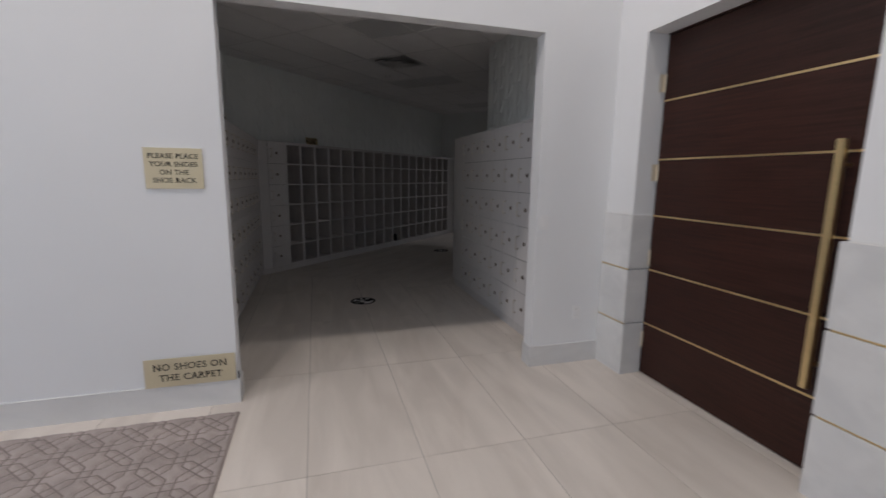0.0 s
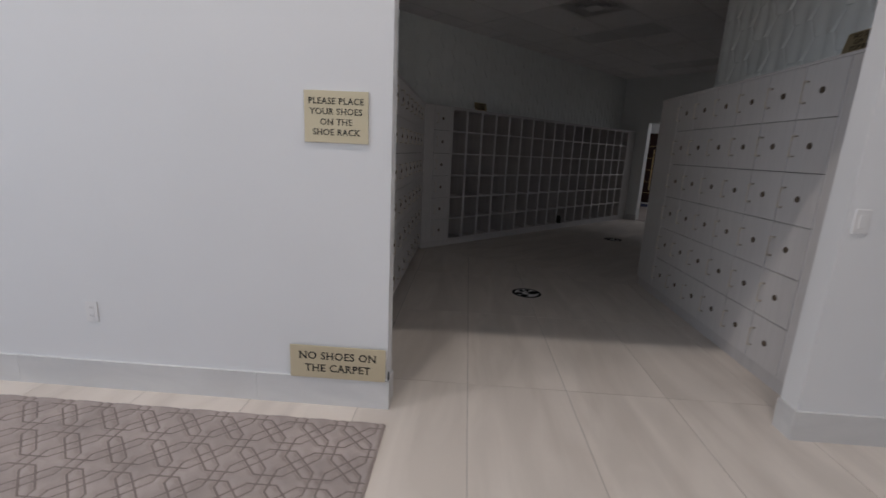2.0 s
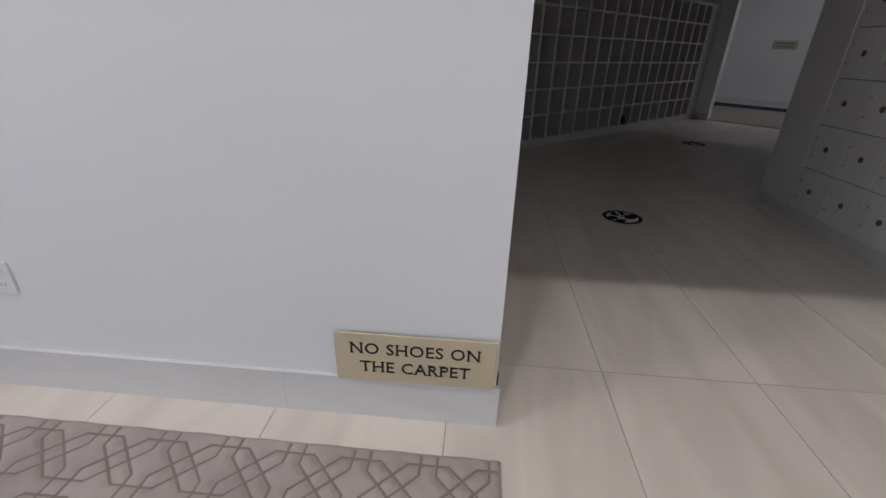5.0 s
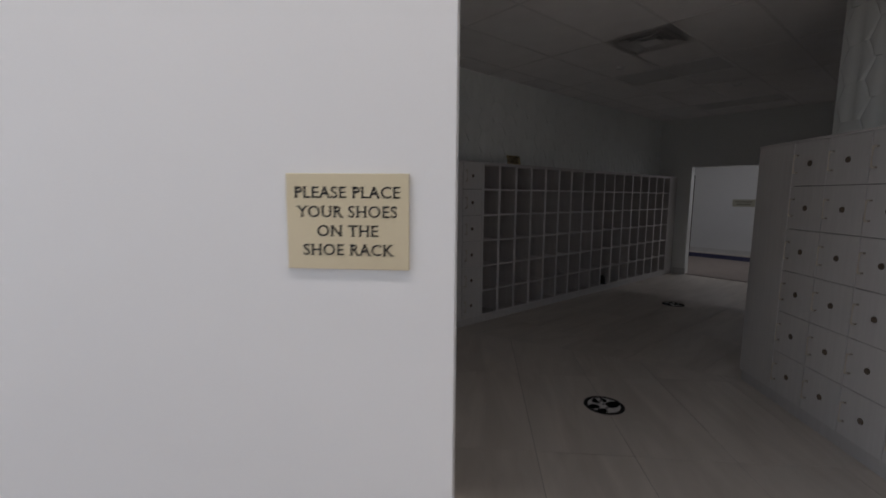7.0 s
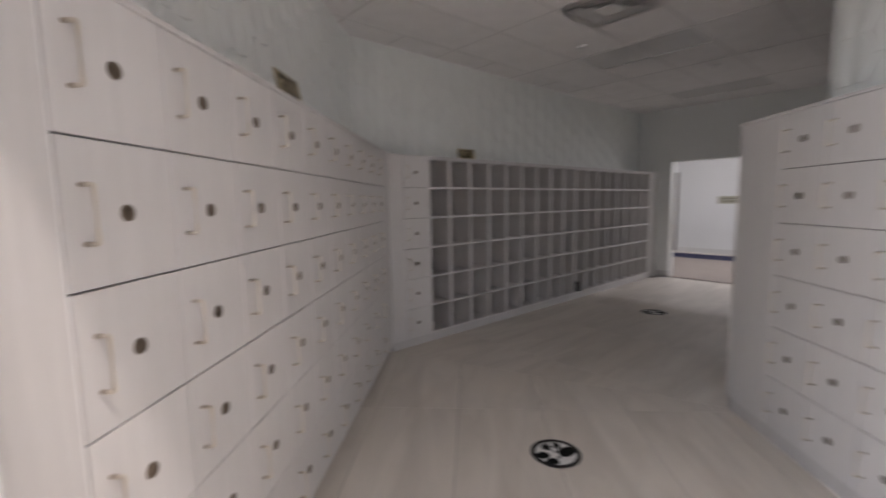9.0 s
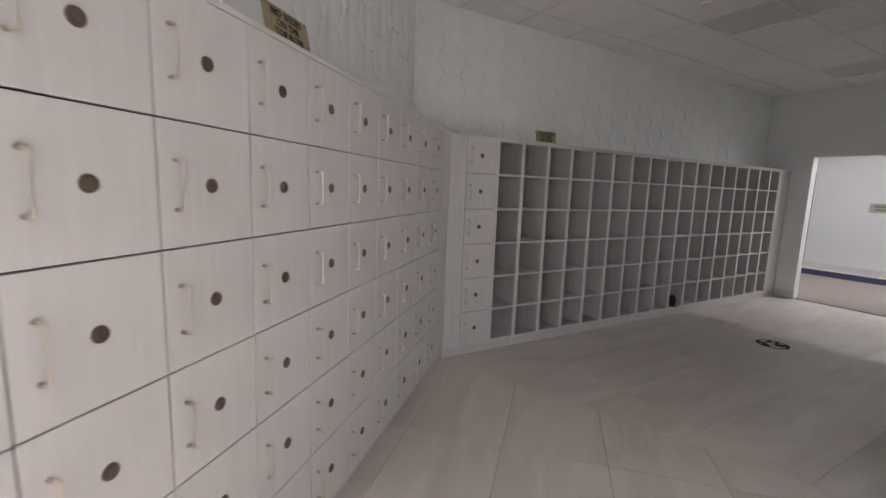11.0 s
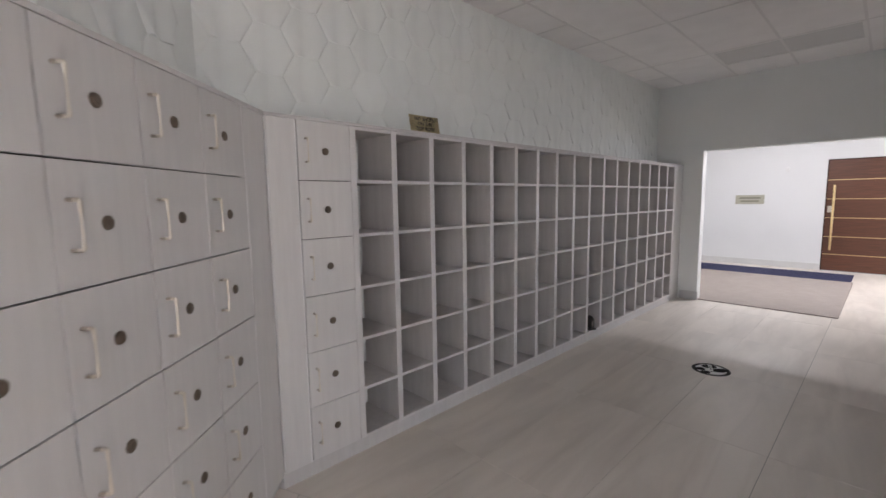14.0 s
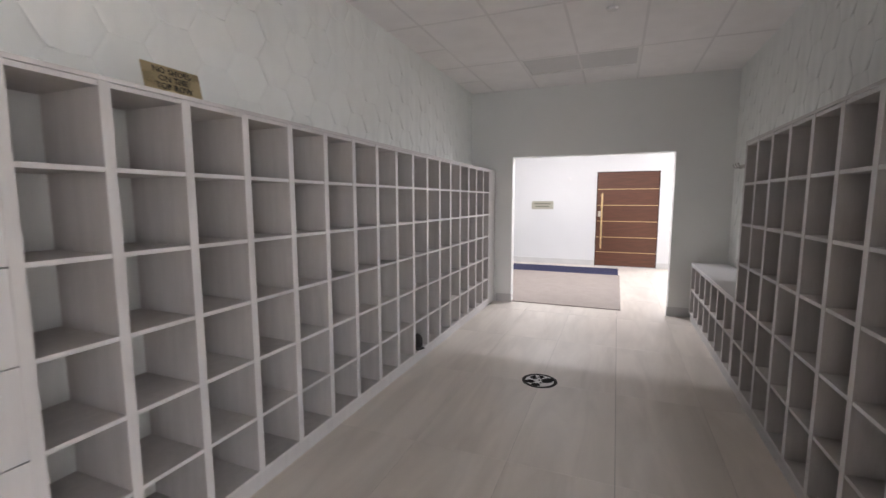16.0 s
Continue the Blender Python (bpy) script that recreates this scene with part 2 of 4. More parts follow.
def cylinder(bm, centre, axis, radius, length, seg=20, radius2=None):
    turn = Vector(axis).to_track_quat("Z", "Y").to_matrix().to_4x4()
    bmesh.ops.create_cone(bm, cap_ends=True, segments=seg, radius1=radius, radius2=radius if radius2 is None else radius2, depth=length, matrix=Matrix.Translation(centre) @ turn)
    return bm


def tube(points, radius, seg=8):
    """A round bar along a line of points."""
    bm = bmesh.new()
    rings = []
    pts = [Vector(p) for p in points]
    for i, p in enumerate(pts):
        way = (pts[min(i + 1, len(pts) - 1)] - pts[max(i - 1, 0)]).normalized()
        turn = way.to_track_quat("Z", "Y").to_matrix()
        rings.append([bm.verts.new(p + turn @ Vector((radius * math.cos(2 * math.pi * k / seg), radius * math.sin(2 * math.pi * k / seg), 0))) for k in range(seg)])
    for a, b in zip(rings, rings[1:]):
        for k in range(seg):
            bm.faces.new((a[k], a[(k + 1) % seg], b[(k + 1) % seg], b[k]))
    bm.faces.new(rings[0][::-1])
    bm.faces.new(rings[-1])
    return bm


def clip(poly, a, b, c):
    """The part of a convex polygon where a x + b y <= c."""
    out = []
    for i, p in enumerate(poly):
        q = poly[(i + 1) % len(poly)]
        dp, dq = a * p[0] + b * p[1] - c, a * q[0] + b * q[1] - c
        if dp <= 0:
            out.append(p)
        if dp * dq < 0:
            k = dp / (dp - dq)
            out.append((p[0] + k * (q[0] - p[0]), p[1] + k * (q[1] - p[1])))
    return out


def size_of(poly):
    return abs(sum(p[0] * poly[(i + 1) % len(poly)][1] - p[1] * poly[(i + 1) % len(poly)][0] for i, p in enumerate(poly))) / 2 if len(poly) > 2 else 0


def lettering(text, size, mat, parent, m, name="letter", extrude=0.0008, space=1.0):
    """Raised letters as a mesh, centred on m, which faces its own z."""
    cu = bpy.data.curves.new("letters", "FONT")
    cu.body, cu.size, cu.align_x, cu.align_y, cu.extrude, cu.space_character = text, size * 0.95, "CENTER", "CENTER", extrude, space
    cu.resolution_u, cu.offset = 3, size * 0.005
    tmp = new("letters", cu)
    bpy.context.view_layer.update()
    me = bpy.data.meshes.new_from_object(tmp.evaluated_get(bpy.context.evaluated_depsgraph_get()))
    bpy.data.objects.remove(tmp)
    whole = bmesh.new()
    whole.from_mesh(me)
    left = set(whole.verts)
    while left:
        island, todo = set(), [left.pop()]
        while todo:
            v = todo.pop()
            island.add(v)
            for e in v.link_edges:
                o = e.other_vert(v)
                if o in left:
                    left.discard(o)
                    todo.append(o)
        one = bmesh.new()
        twin = {v: one.verts.new(v.co) for v in island}
        for f in {f for v in island for f in v.link_faces}:
            one.faces.new([twin[v] for v in f.verts])
        for level in (min(v.co.y for v in one.verts), max(v.co.y for v in one.verts)):
            flat = sorted({tuple(sorted((round(e.verts[0].co.x, 5), round(e.verts[1].co.x, 5)))) for e in one.edges if all(abs(v.co.y - level) < size * 0.004 for v in e.verts)})
            for x0, x1 in flat:
                if x1 - x0 < size * 0.04:
                    continue
                reach = size * (0.05 if x1 - x0 < size * 0.25 else 0.02)
                up = size * 0.045 if level < size * 0.1 else -size * 0.045
                lo, hi = sorted((level, level + up))
                box(one, (x0 - reach, lo, -extrude * 0.9), (x1 + reach, hi, extrude * 1.1))
        part(name, one, mat, parent).matrix_local = m
    whole.free()


# ---- the plan ----
# Entrance room: x to 2.33, y to 2.92. Locker bay straight ahead, then the hall turns 45 degrees.
SIGN_Y, DOOR_X, OPEN_L, OPEN_R, OPEN_H = 2.92, 2.342, -0.469, 1.707, 2.558
SIGN_BACK = 3.045
NEAR_JAMB = 1.245
ROOM_L, ROOM_B, ROOM_H, HALL_H = -6.0, -3.6, 5.4, 3.2
LEFT_X, RIGHT_X = -0.718, 1.945
BACK_L, BACK_R = -1.118, 2.332
LEFT_V, RIGHT_V, WALL_LV, WALL_RV = -5.385, -2.701, -5.771, -2.271
FAR_U, FAR_T, END_U = 10.666, 0.16, 15.185
GATE_L, GATE_R, GATE_H = -5.122, -2.940, 2.218
CORNER_L, CORNER_R = Vector((LEFT_X, LEFT_X - LEFT_V / R2)), Vector((RIGHT_X, RIGHT_X - RIGHT_V / R2))
PITCH = 0.3205
TOP = 2.010
RISE = 0.013  # raises the right-hand run to fit the camera's view
TOE = TOP - 6 * PITCH


def structure(name, bm, mat, label):
    return tagged(part(name, bm, mat), label, "", "", "structure")


def uvrect(u0, u1, v0, v1):
    return [tuple(uv(u0, v0)[:2]), tuple(uv(u1, v0)[:2]), tuple(uv(u1, v1)[:2]), tuple(uv(u0, v1)[:2])]


def rect(x0, x1, y0, y1):
    return [(x0, y0), (x1, y0), (x1, y1), (x0, y1)]


# Walls of the entrance room
bm = bmesh.new()
prism(bm, rect(ROOM_L - 0.2, OPEN_L, SIGN_Y, SIGN_BACK), 0, ROOM_H)
prism(bm, rect(OPEN_L, OPEN_R, SIGN_Y, SIGN_BACK), OPEN_H, ROOM_H)
prism(bm, rect(OPEN_R, 2.75, SIGN_Y, SIGN_BACK), 0, ROOM_H)
wall_north = structure("wall_north", bm, PAINT, "white painted wall with a wide opening to the locker bay")
bm = bmesh.new()
prism(bm, rect(DOOR_X, 2.75, 2.62, SIGN_Y), 0, ROOM_H)
prism(bm, rect(DOOR_X, 2.75, NEAR_JAMB, 2.62), 2.538, ROOM_H)
prism(bm, rect(DOOR_X, 2.75, ROOM_B, NEAR_JAMB), 0, ROOM_H)
wall_east = structure("wall_east", bm, PAINT, "white painted wall with a deep door recess")
bm = bmesh.new()
prism(bm, rect(ROOM_L - 0.2, 2.75, ROOM_B - 0.2, ROOM_B), 0, 0.55)
prism(bm, rect(ROOM_L - 0.2, 2.75, ROOM_B - 0.2, ROOM_B), 3.25, ROOM_H)
prism(bm, rect(ROOM_L - 0.2, -4.5, ROOM_B - 0.2, ROOM_B), 0.55, 3.25)
prism(bm, rect(1.3, 2.75, ROOM_B - 0.2, ROOM_B), 0.55, 3.25)
structure("wall_south", bm, PAINT, "white painted wall with an assumed wide window")
bm = bmesh.new()
prism(bm, rect(ROOM_L - 0.2, ROOM_L, ROOM_B, SIGN_Y), 0, 0.55)
prism(bm, rect(ROOM_L - 0.2, ROOM_L, ROOM_B, SIGN_Y), 3.75, ROOM_H)
prism(bm, rect(ROOM_L - 0.2, ROOM_L, ROOM_B, -2.9), 0.55, 3.75)
prism(bm, rect(ROOM_L - 0.2, ROOM_L, 1.1, SIGN_Y), 0.55, 3.75)
structure("wall_west", bm, PAINT, "white painted wall with an assumed tall window")
# Assumed window, never in view, for the fill from the left
win = structure("window_2", boxes(((-6.18, -2.9, 0.55), (-6.08, -2.84, 3.75)), ((-6.18, 1.04, 0.55), (-6.08, 1.1, 3.75)), ((-6.18, -2.84, 3.69), (-6.08, 1.04, 3.75)), ((-6.18, -2.84, 0.55), (-6.08, 1.04, 0.61)), ((-6.18, -0.93, 0.61), (-6.08, -0.87, 3.69))), METAL_WHITE, "tall white-framed window with two panes, assumed out of view")
for y0, y1 in ((-2.84, -0.93), (-0.87, 1.04)):
    pane = part("pane", boxes(((-6.133, y0, 0.61), (-6.127, y1, 3.69))), GLASS, win)
    pane.visible_shadow = False
structure("ceiling_entrance", prism(bmesh.new(), rect(ROOM_L - 0.2, 2.75, ROOM_B - 0.2, SIGN_BACK), ROOM_H, ROOM_H + 0.15), PAINT, "plain white ceiling of the entrance room")
# Assumed window, never in view, for the fill from behind
win = structure("window_1", boxes(((-4.5, -3.78, 0.55), (-4.44, -3.68, 3.25)), ((1.24, -3.78, 0.55), (1.3, -3.68, 3.25)), ((-4.44, -3.78, 3.19), (1.24, -3.68, 3.25)), ((-4.44, -3.78, 0.55), (1.24, -3.68, 0.61)), ((-1.63, -3.78, 0.61), (-1.57, -3.68, 3.19))), METAL_WHITE, "wide white-framed window with two panes, assumed out of view")
for x0, x1 in ((-4.44, -1.63), (-1.57, 1.24)):
    pane = part("pane", boxes(((x0, -3.735, 0.61), (x1, -3.729, 3.19))), GLASS, win)
    pane.visible_shadow = False

# Walls of the locker bay and the hall
lw, rw = uv(0, WALL_LV), uv(0, WALL_RV)
turn_l = (BACK_L, BACK_L - WALL_LV / R2)
turn_r = (BACK_R, BACK_R - WALL_RV / R2)
wall_hex_left = structure("wall_bay_left", prism(bmesh.new(), rect(BACK_L - 0.15, BACK_L, SIGN_BACK, turn_l[1]), 0, HALL_H + 0.3), PLASTER, "white wall of raised hexagon plaster tiles")
a, b = (turn_l[0] * 1.0 + turn_l[1]) * R2, FAR_U
wall_hall_left = structure("wall_hall_left", prism(bmesh.new(), uvrect(a - 0.06, b, WALL_LV - 0.15, WALL_LV), 0, HALL_H + 0.3), PLASTER, "long white wall of raised hexagon plaster tiles")
wall_hex_right = structure("wall_bay_right", prism(bmesh.new(), rect(BACK_R, BACK_R + 0.15, SIGN_BACK, turn_r[1]), 0, HALL_H + 0.3), PLASTER, "white wall of raised hexagon plaster tiles")
a2 = (turn_r[0] + turn_r[1]) * R2
wall_hall_right = structure("wall_hall_right", prism(bmesh.new(), uvrect(a2, b, WALL_RV, WALL_RV + 0.15), 0, HALL_H + 0.3), PLASTER, "long white wall of raised hexagon plaster tiles")
bm = bmesh.new()
prism(bm, uvrect(FAR_U, FAR_U + FAR_T, -9.2, GATE_L), 0, HALL_H + 0.3)
prism(bm, uvrect(FAR_U, FAR_U + FAR_T, GATE_L, GATE_R), GATE_H, HALL_H + 0.3)
prism(bm, uvrect(FAR_U, FAR_U + FAR_T, GATE_R, -0.6), 0, HALL_H + 0.3)
structure("wall_gate", bm, HALL_PAINT, "pale painted wall with a wide doorway")
# Gap for a window added out of view as a light source
W3L, W3R = -2.15, -0.75
D2L, D2R, D2H = -4.103, -2.743, 2.25
D3L, D3R = -7.99, -6.665
bm = bmesh.new()
prism(bm, uvrect(END_U, END_U + 0.15, -9.2, D3L), 0, HALL_H + 0.3)
prism(bm, uvrect(END_U, END_U + 0.15, D3L, D3R), D2H, HALL_H + 0.3)
prism(bm, uvrect(END_U, END_U + 0.15, D3R, D2L), 0, HALL_H + 0.3)
prism(bm, uvrect(END_U, END_U + 0.15, D2L, D2R), D2H, HALL_H + 0.3)
prism(bm, uvrect(END_U, END_U + 0.15, D2R, W3L), 0, HALL_H + 0.3)
prism(bm, uvrect(END_U, END_U + 0.15, W3L, W3R), 0, 0.4)
prism(bm, uvrect(END_U, END_U + 0.15, W3L, W3R), 2.7, HALL_H + 0.3)
prism(bm, uvrect(END_U, END_U + 0.15, W3R, -0.6), 0, HALL_H + 0.3)
structure("wall_lobby_back", bm, PAINT, "bright white painted wall with a wooden door")
# Added window, hidden from the camera; its lamp lights the hall
wx = W3R - W3L
win = structure("window_3", boxes(((0, 0.06, 0.4), (0.05, 0.14, 2.7)), ((wx - 0.05, 0.06, 0.4), (wx, 0.14, 2.7)), ((0.05, 0.06, 2.65), (wx - 0.05, 0.14, 2.7)), ((0.05, 0.06, 0.4), (wx - 0.05, 0.14, 0.45))), METAL_WHITE, "unseen white-framed window added to light the hall")
win.matrix_world = Matrix.Translation(uv(END_U, W3L)) @ pose(0, 0, 0, 0, 0, -45)
pane = part("pane", boxes(((0.05, 0.097, 0.45), (wx - 0.05, 0.103, 2.65))), GLASS, win)
pane.visible_shadow = False
structure("wall_lobby_left", prism(bmesh.new(), uvrect(FAR_U, END_U + 0.15, -9.35, -9.2), 0, HALL_H + 0.3), PAINT, "plain white painted wall")
structure("wall_lobby_right", prism(bmesh.new(), uvrect(FAR_U, END_U + 0.15, -0.6, -0.45), 0, HALL_H + 0.3), PAINT, "plain white painted wall")
structure("ceiling_lobby", prism(bmesh.new(), uvrect(FAR_U + FAR_T, END_U + 0.15, -9.3, -0.5), HALL_H, HALL_H + 0.15), PAINT, "plain white ceiling of the lobby")

# Suspended ceiling of the hall: boards, bars and edge trim, in one mesh
edge = (CORNER_R - CORNER_L).normalized()
EN = Vector((-edge.y, edge.x))
EC = EN.dot(CORNER_L)
t_mid = Vector(turn_r) - Vector(turn_l)
t_n = Vector((-t_mid.y, t_mid.x)).normalized()
t_c = t_n.dot(Vector(turn_l))


def ceiling_zones(poly):
    bay = poly
    for h in ((1, 0, BACK_R), (-1, 0, -BACK_L), (0, -1, -SIGN_BACK), (t_n.x, t_n.y, t_c)):
        bay = clip(bay, *h) if len(bay) > 2 else []
    hall = poly
    for h in ((R2, -R2, WALL_RV), (-R2, R2, -WALL_LV), (R2, R2, FAR_U), (-t_n.x, -t_n.y, -t_c)):
        hall = clip(hall, *h) if len(hall) > 2 else []
    return [z for z in (bay, hall) if size_of(z) > 1e-4]


PU, PV = 0.672, 0.655
U0, V0 = 9.345 - PU * 20, -4.765
FIXTURES = {"light_1": (9.345 - 4 * PU, V0), "light_2": (9.345, V0), "light_3": (9.345 - 8 * PU, V0 + 2 * PV)}
VENT = (9.345 - 6 * PU, V0 + PV)
bm = bmesh.new()
for i in range(-12, 12):
    for j in range(-12, 14):
        u0, v0 = U0 + PU * (20 + i), V0 + PV * j
        if abs(u0 - VENT[0]) < 0.01 and abs(v0 - VENT[1]) < 0.01:
            continue
        if any(abs(u0 - fu) < 0.01 and (abs(v0 - fv) < 0.01 or abs(v0 - fv - PV) < 0.01) for fu, fv in FIXTURES.values()):
            continue
        for z in ceiling_zones(uvrect(u0, u0 + PU, v0, v0 + PV)):
            prism(bm, z, HALL_H + 0.002, HALL_H + 0.02)
for j in range(-12, 14):
    v = V0 + PV * j
    for z in ceiling_zones(uvrect(0, 13, v - 0.012, v + 0.012)):
        prism(bm, z, HALL_H - 0.002, HALL_H + 0.0015)
for i in range(-12, 12):
    u = U0 + PU * (20 + i)
    for j in range(-12, 14):
        if (i + 2 * (j % 2)) % 2 and -5 < j < 8 and j != -2:
            continue
        for z in ceiling_zones(uvrect(u - 0.012, u + 0.012, V0 + PV * j + 0.012, V0 + PV * (j + 1) - 0.012)):
            prism(bm, z, HALL_H - 0.002, HALL_H + 0.0015)
hall_ceiling = structure("ceiling_hall", bm, CEIL, "suspended ceiling of white boards in a metal grid")
hall_ceiling.data.materials.append(GRID)
for f in hall_ceiling.data.polygons:
    if min(hall_ceiling.data.vertices[k].co.z for k in f.vertices) < HALL_H:
        f.material_index = 1
bm = bmesh.new()
for z in ceiling_zones(rect(-4, 14, 0, 16)):
    prism(bm, z, HALL_H + 0.16, HALL_H + 0.3)
structure("ceiling_slab", bm, CEIL, "plain slab above the suspended ceiling")

# Skirtings
def skirting(p0, p1, height, proud, mat, name="baseboard", label="pale stone skirting along the wall"):
    """A skirting from p0 to p1; it stands out to the right of the way."""
    p0, p1 = Vector(p0), Vector(p1)
    d = (p1 - p0).normalized()
    out = Vector((d.y, -d.x)) * proud
    bm = prism(bmesh.new(), [tuple(p0), tuple(p1), tuple(p1 + out), tuple(p0 + out)], 0, height)
    return structure(name, bm, mat, label)


for x0, x1 in ((ROOM_L, -5.4015), (-5.4, -4.0015), (-4.0, -2.6015), (-2.6, -1.2015), (-1.2, OPEN_L + 0.012)):
    skirting((x0, SIGN_Y), (x1, SIGN_Y), 0.168, 0.014, STONE)
skirting((OPEN_L, SIGN_Y + 0.0005), (OPEN_L, SIGN_BACK), 0.168, 0.012, STONE)
skirting((OPEN_R - 0.012, SIGN_Y), (DOOR_X - 0.02, SIGN_Y), 0.168, 0.014, STONE)
skirting((OPEN_R, SIGN_BACK), (OPEN_R, SIGN_Y + 0.0005), 0.168, 0.012, STONE)
skirting(uv(END_U, -9.2)[:2], uv(END_U, D3L)[:2], 0.13, 0.014, STONE)
skirting(uv(END_U, D3R)[:2], uv(END_U, D2L)[:2], 0.13, 0.014, STONE)
skirting(uv(END_U, D2R)[:2], uv(END_U, -0.6)[:2], 0.13, 0.014, STONE)
skirting(uv(FAR_U, LEFT_V + 0.03)[:2], uv(FAR_U, GATE_L + 0.012)[:2], 0.13, 0.014, STONE)
skirting(uv(FAR_U, GATE_R - 0.012)[:2], uv(FAR_U, WALL_RV)[:2], 0.13, 0.014, STONE)

# Stone cladding beside the door, three courses with brass inlays
clad = structure("cladding", boxes(((DOOR_X - 0.012, 2.618, 0.0), (DOOR_X - 0.001, SIGN_Y - 0.001, 1.252)), ((DOOR_X - 0.012, ROOM_B, 0.0), (DOOR_X - 0.001, NEAR_JAMB + 0.002, 1.252))), GOLD, "stone cladding in three courses with brass inlays")
for z0, z1 in ((0, 0.410), (0.422, 0.839), (0.851, 1.257)):
    part("slab", boxes(((DOOR_X - 0.022, 2.6, z0), (DOOR_X - 0.012, SIGN_Y, z1)), bevel=0.0015), STONE, clad)
    part("slab", boxes(((DOOR_X - 0.012, 2.6, z0), (2.505, 2.62, z1)), bevel=0.0015), STONE, clad)
    part("slab", boxes(((DOOR_X - 0.012, NEAR_JAMB, z0), (2.505, NEAR_JAMB + 0.02, z1)), bevel=0.0015), STONE, clad)
    for y0, y1 in ((0.08, NEAR_JAMB + 0.02), (-1.142, 0.078), (-2.364, -1.144), (-3.6, -2.366)):
        part("slab", boxes(((DOOR_X - 0.022, y0, z0), (DOOR_X - 0.012, y1, z1)), bevel=0.0015), STONE, clad)

# Doors: horizontal veneer boards with brass strips
def panel_door(name, m, width, height, strips, veneer, handle_x, handle_z, label):
    """A flush door; its own x runs along it, y into the wall."""
    d = thing(name, m, label, "", "", "structure")
    levels = [0.004, *strips, height - 0.004]
    for z0, z1 in zip(levels, levels[1:]):
        part("board", boxes(((0.004, 0, z0 + 0.006), (width - 0.004, 0.05, z1 - 0.006)), bevel=0.0015), veneer, d)
    for z in strips:
        part("brass_strip", boxes(((0.004, -0.0015, z - 0.006), (width - 0.004, 0.04, z + 0.006))), GOLD, d, "brushed brass inlay strip")
    h = part("door_handle", boxes(((handle_x - 0.017, -0.085, handle_z[0]), (handle_x + 0.017, -0.05, handle_z[1])), bevel=0.003), GOLD, d, "long square brass pull handle")
    for z in (handle_z[0] + 0.12, handle_z[1] - 0.12):
        part("standoff", cylinder(bmesh.new(), (handle_x, -0.025, z), (0, 1, 0), 0.011, 0.05), GOLD, h)
    return d


door_1 = panel_door("door_1", pose(2.51, 2.604, 0, 0, 0, -90), 2.604 - NEAR_JAMB - 0.005, 2.53, (0.413, 0.838, 1.252, 1.665, 2.08), WALNUT, 1.213, (0.475, 1.72), "closed dark walnut door with brass strips and a tall handle")
for z in (0.28, 0.93, 1.57, 2.2):
    bm = boxes(((0.0006, -0.05, z - 0.06), (0.004, -0.006, z + 0.06)), bevel=0.001)
    cylinder(bm, (0.009, -0.007, z), (0, 0, 1), 0.0075, 0.124, 12)
    part("hinge", bm, HINGE, door_1, "satin brass butt hinge")
part("frame", boxes(((0.0, -0.004, 2.527), (2.604 - NEAR_JAMB - 0.005, 0.05, 2.538))), WALNUT, door_1)
door_2 = panel_door("door_2", Matrix.Translation(uv(END_U + 0.02, D2L)) @ pose(0, 0, 0, 0, 0, -45), D2R - D2L, D2H, (0.34, 0.70, 1.08, 1.46, 1.84), WALNUT_RED, 0.13, (0.43, 1.74), "closed brown walnut door with brass strips and a tall handle")
part("lock", boxes(((0.045, -0.03, 1.19), (0.105, -0.001, 1.32)), bevel=0.004), CHAMPAGNE, door_2, "satin metal lock plate")
part("frame", boxes(((0.0, -0.012, 0), (0.02, -0.001, D2H)), ((D2R - D2L - 0.02, -0.012, 0), (D2R - D2L, -0.001, D2H)), ((0.02, -0.012, D2H - 0.02), (D2R - D2L - 0.02, -0.001, D2H))), WALNUT, door_2)


door_3 = panel_door("door_3", Matrix.Translation(uv(END_U + 0.02, D3L)) @ pose(0, 0, 0, 0, 0, -45), D3R - D3L, D2H, (0.34, 0.70, 1.08, 1.46, 1.84), WALNUT, D3R - D3L - 0.13, (0.43, 1.74), "closed dark walnut door with brass strips and a handle")
part("frame", boxes(((0.0, -0.012, 0), (0.02, -0.001, D2H)), ((D3R - D3L - 0.02, -0.012, 0), (D3R - D3L, -0.001, D2H)), ((0.02, -0.012, D2H - 0.02), (D3R - D3L - 0.02, -0.001, D2H))), WALNUT, door_3)


# ---- lockers ----
def handle_mesh():
    bm = tube([(0, 0, -0.062), (0, -0.026, -0.062), (0, -0.0295, -0.0605), (0, -0.031, -0.057), (0, -0.031, 0.057), (0, -0.0295, 0.0605), (0, -0.026, 0.062), (0, 0, 0.062)], 0.0052, 8)
    for z in (-0.062, 0.062):
        cylinder(bm, (0, -0.008, z), (0, 1, 0), 0.0052, 0.016, 12)
    me = mesh_of("handle", bm, CHAMPAGNE)
    me.materials.append(FOOT)
    for f in me.polygons:
        if f.center.y > -0.0162 and f.index >= len(me.polygons) - 28:
            f.material_index = 1
    return me


def lock_mesh():
    bm = bmesh.new()
    cylinder(bm, (0, -0.0015, 0), (0, -1, 0), 0.0205, 0.005, 24, 0.019)
    cylinder(bm, (0, -0.0055, 0), (0, -1, 0), 0.0135, 0.004, 20, 0.012)
    box(bm, (-0.0015, -0.0085, -0.006), (0.0015, -0.0072, 0.006))
    return mesh_of("lock", bm, BRONZE)


HANDLE, LOCK = handle_mesh(), lock_mesh()
DEPTH = 0.38


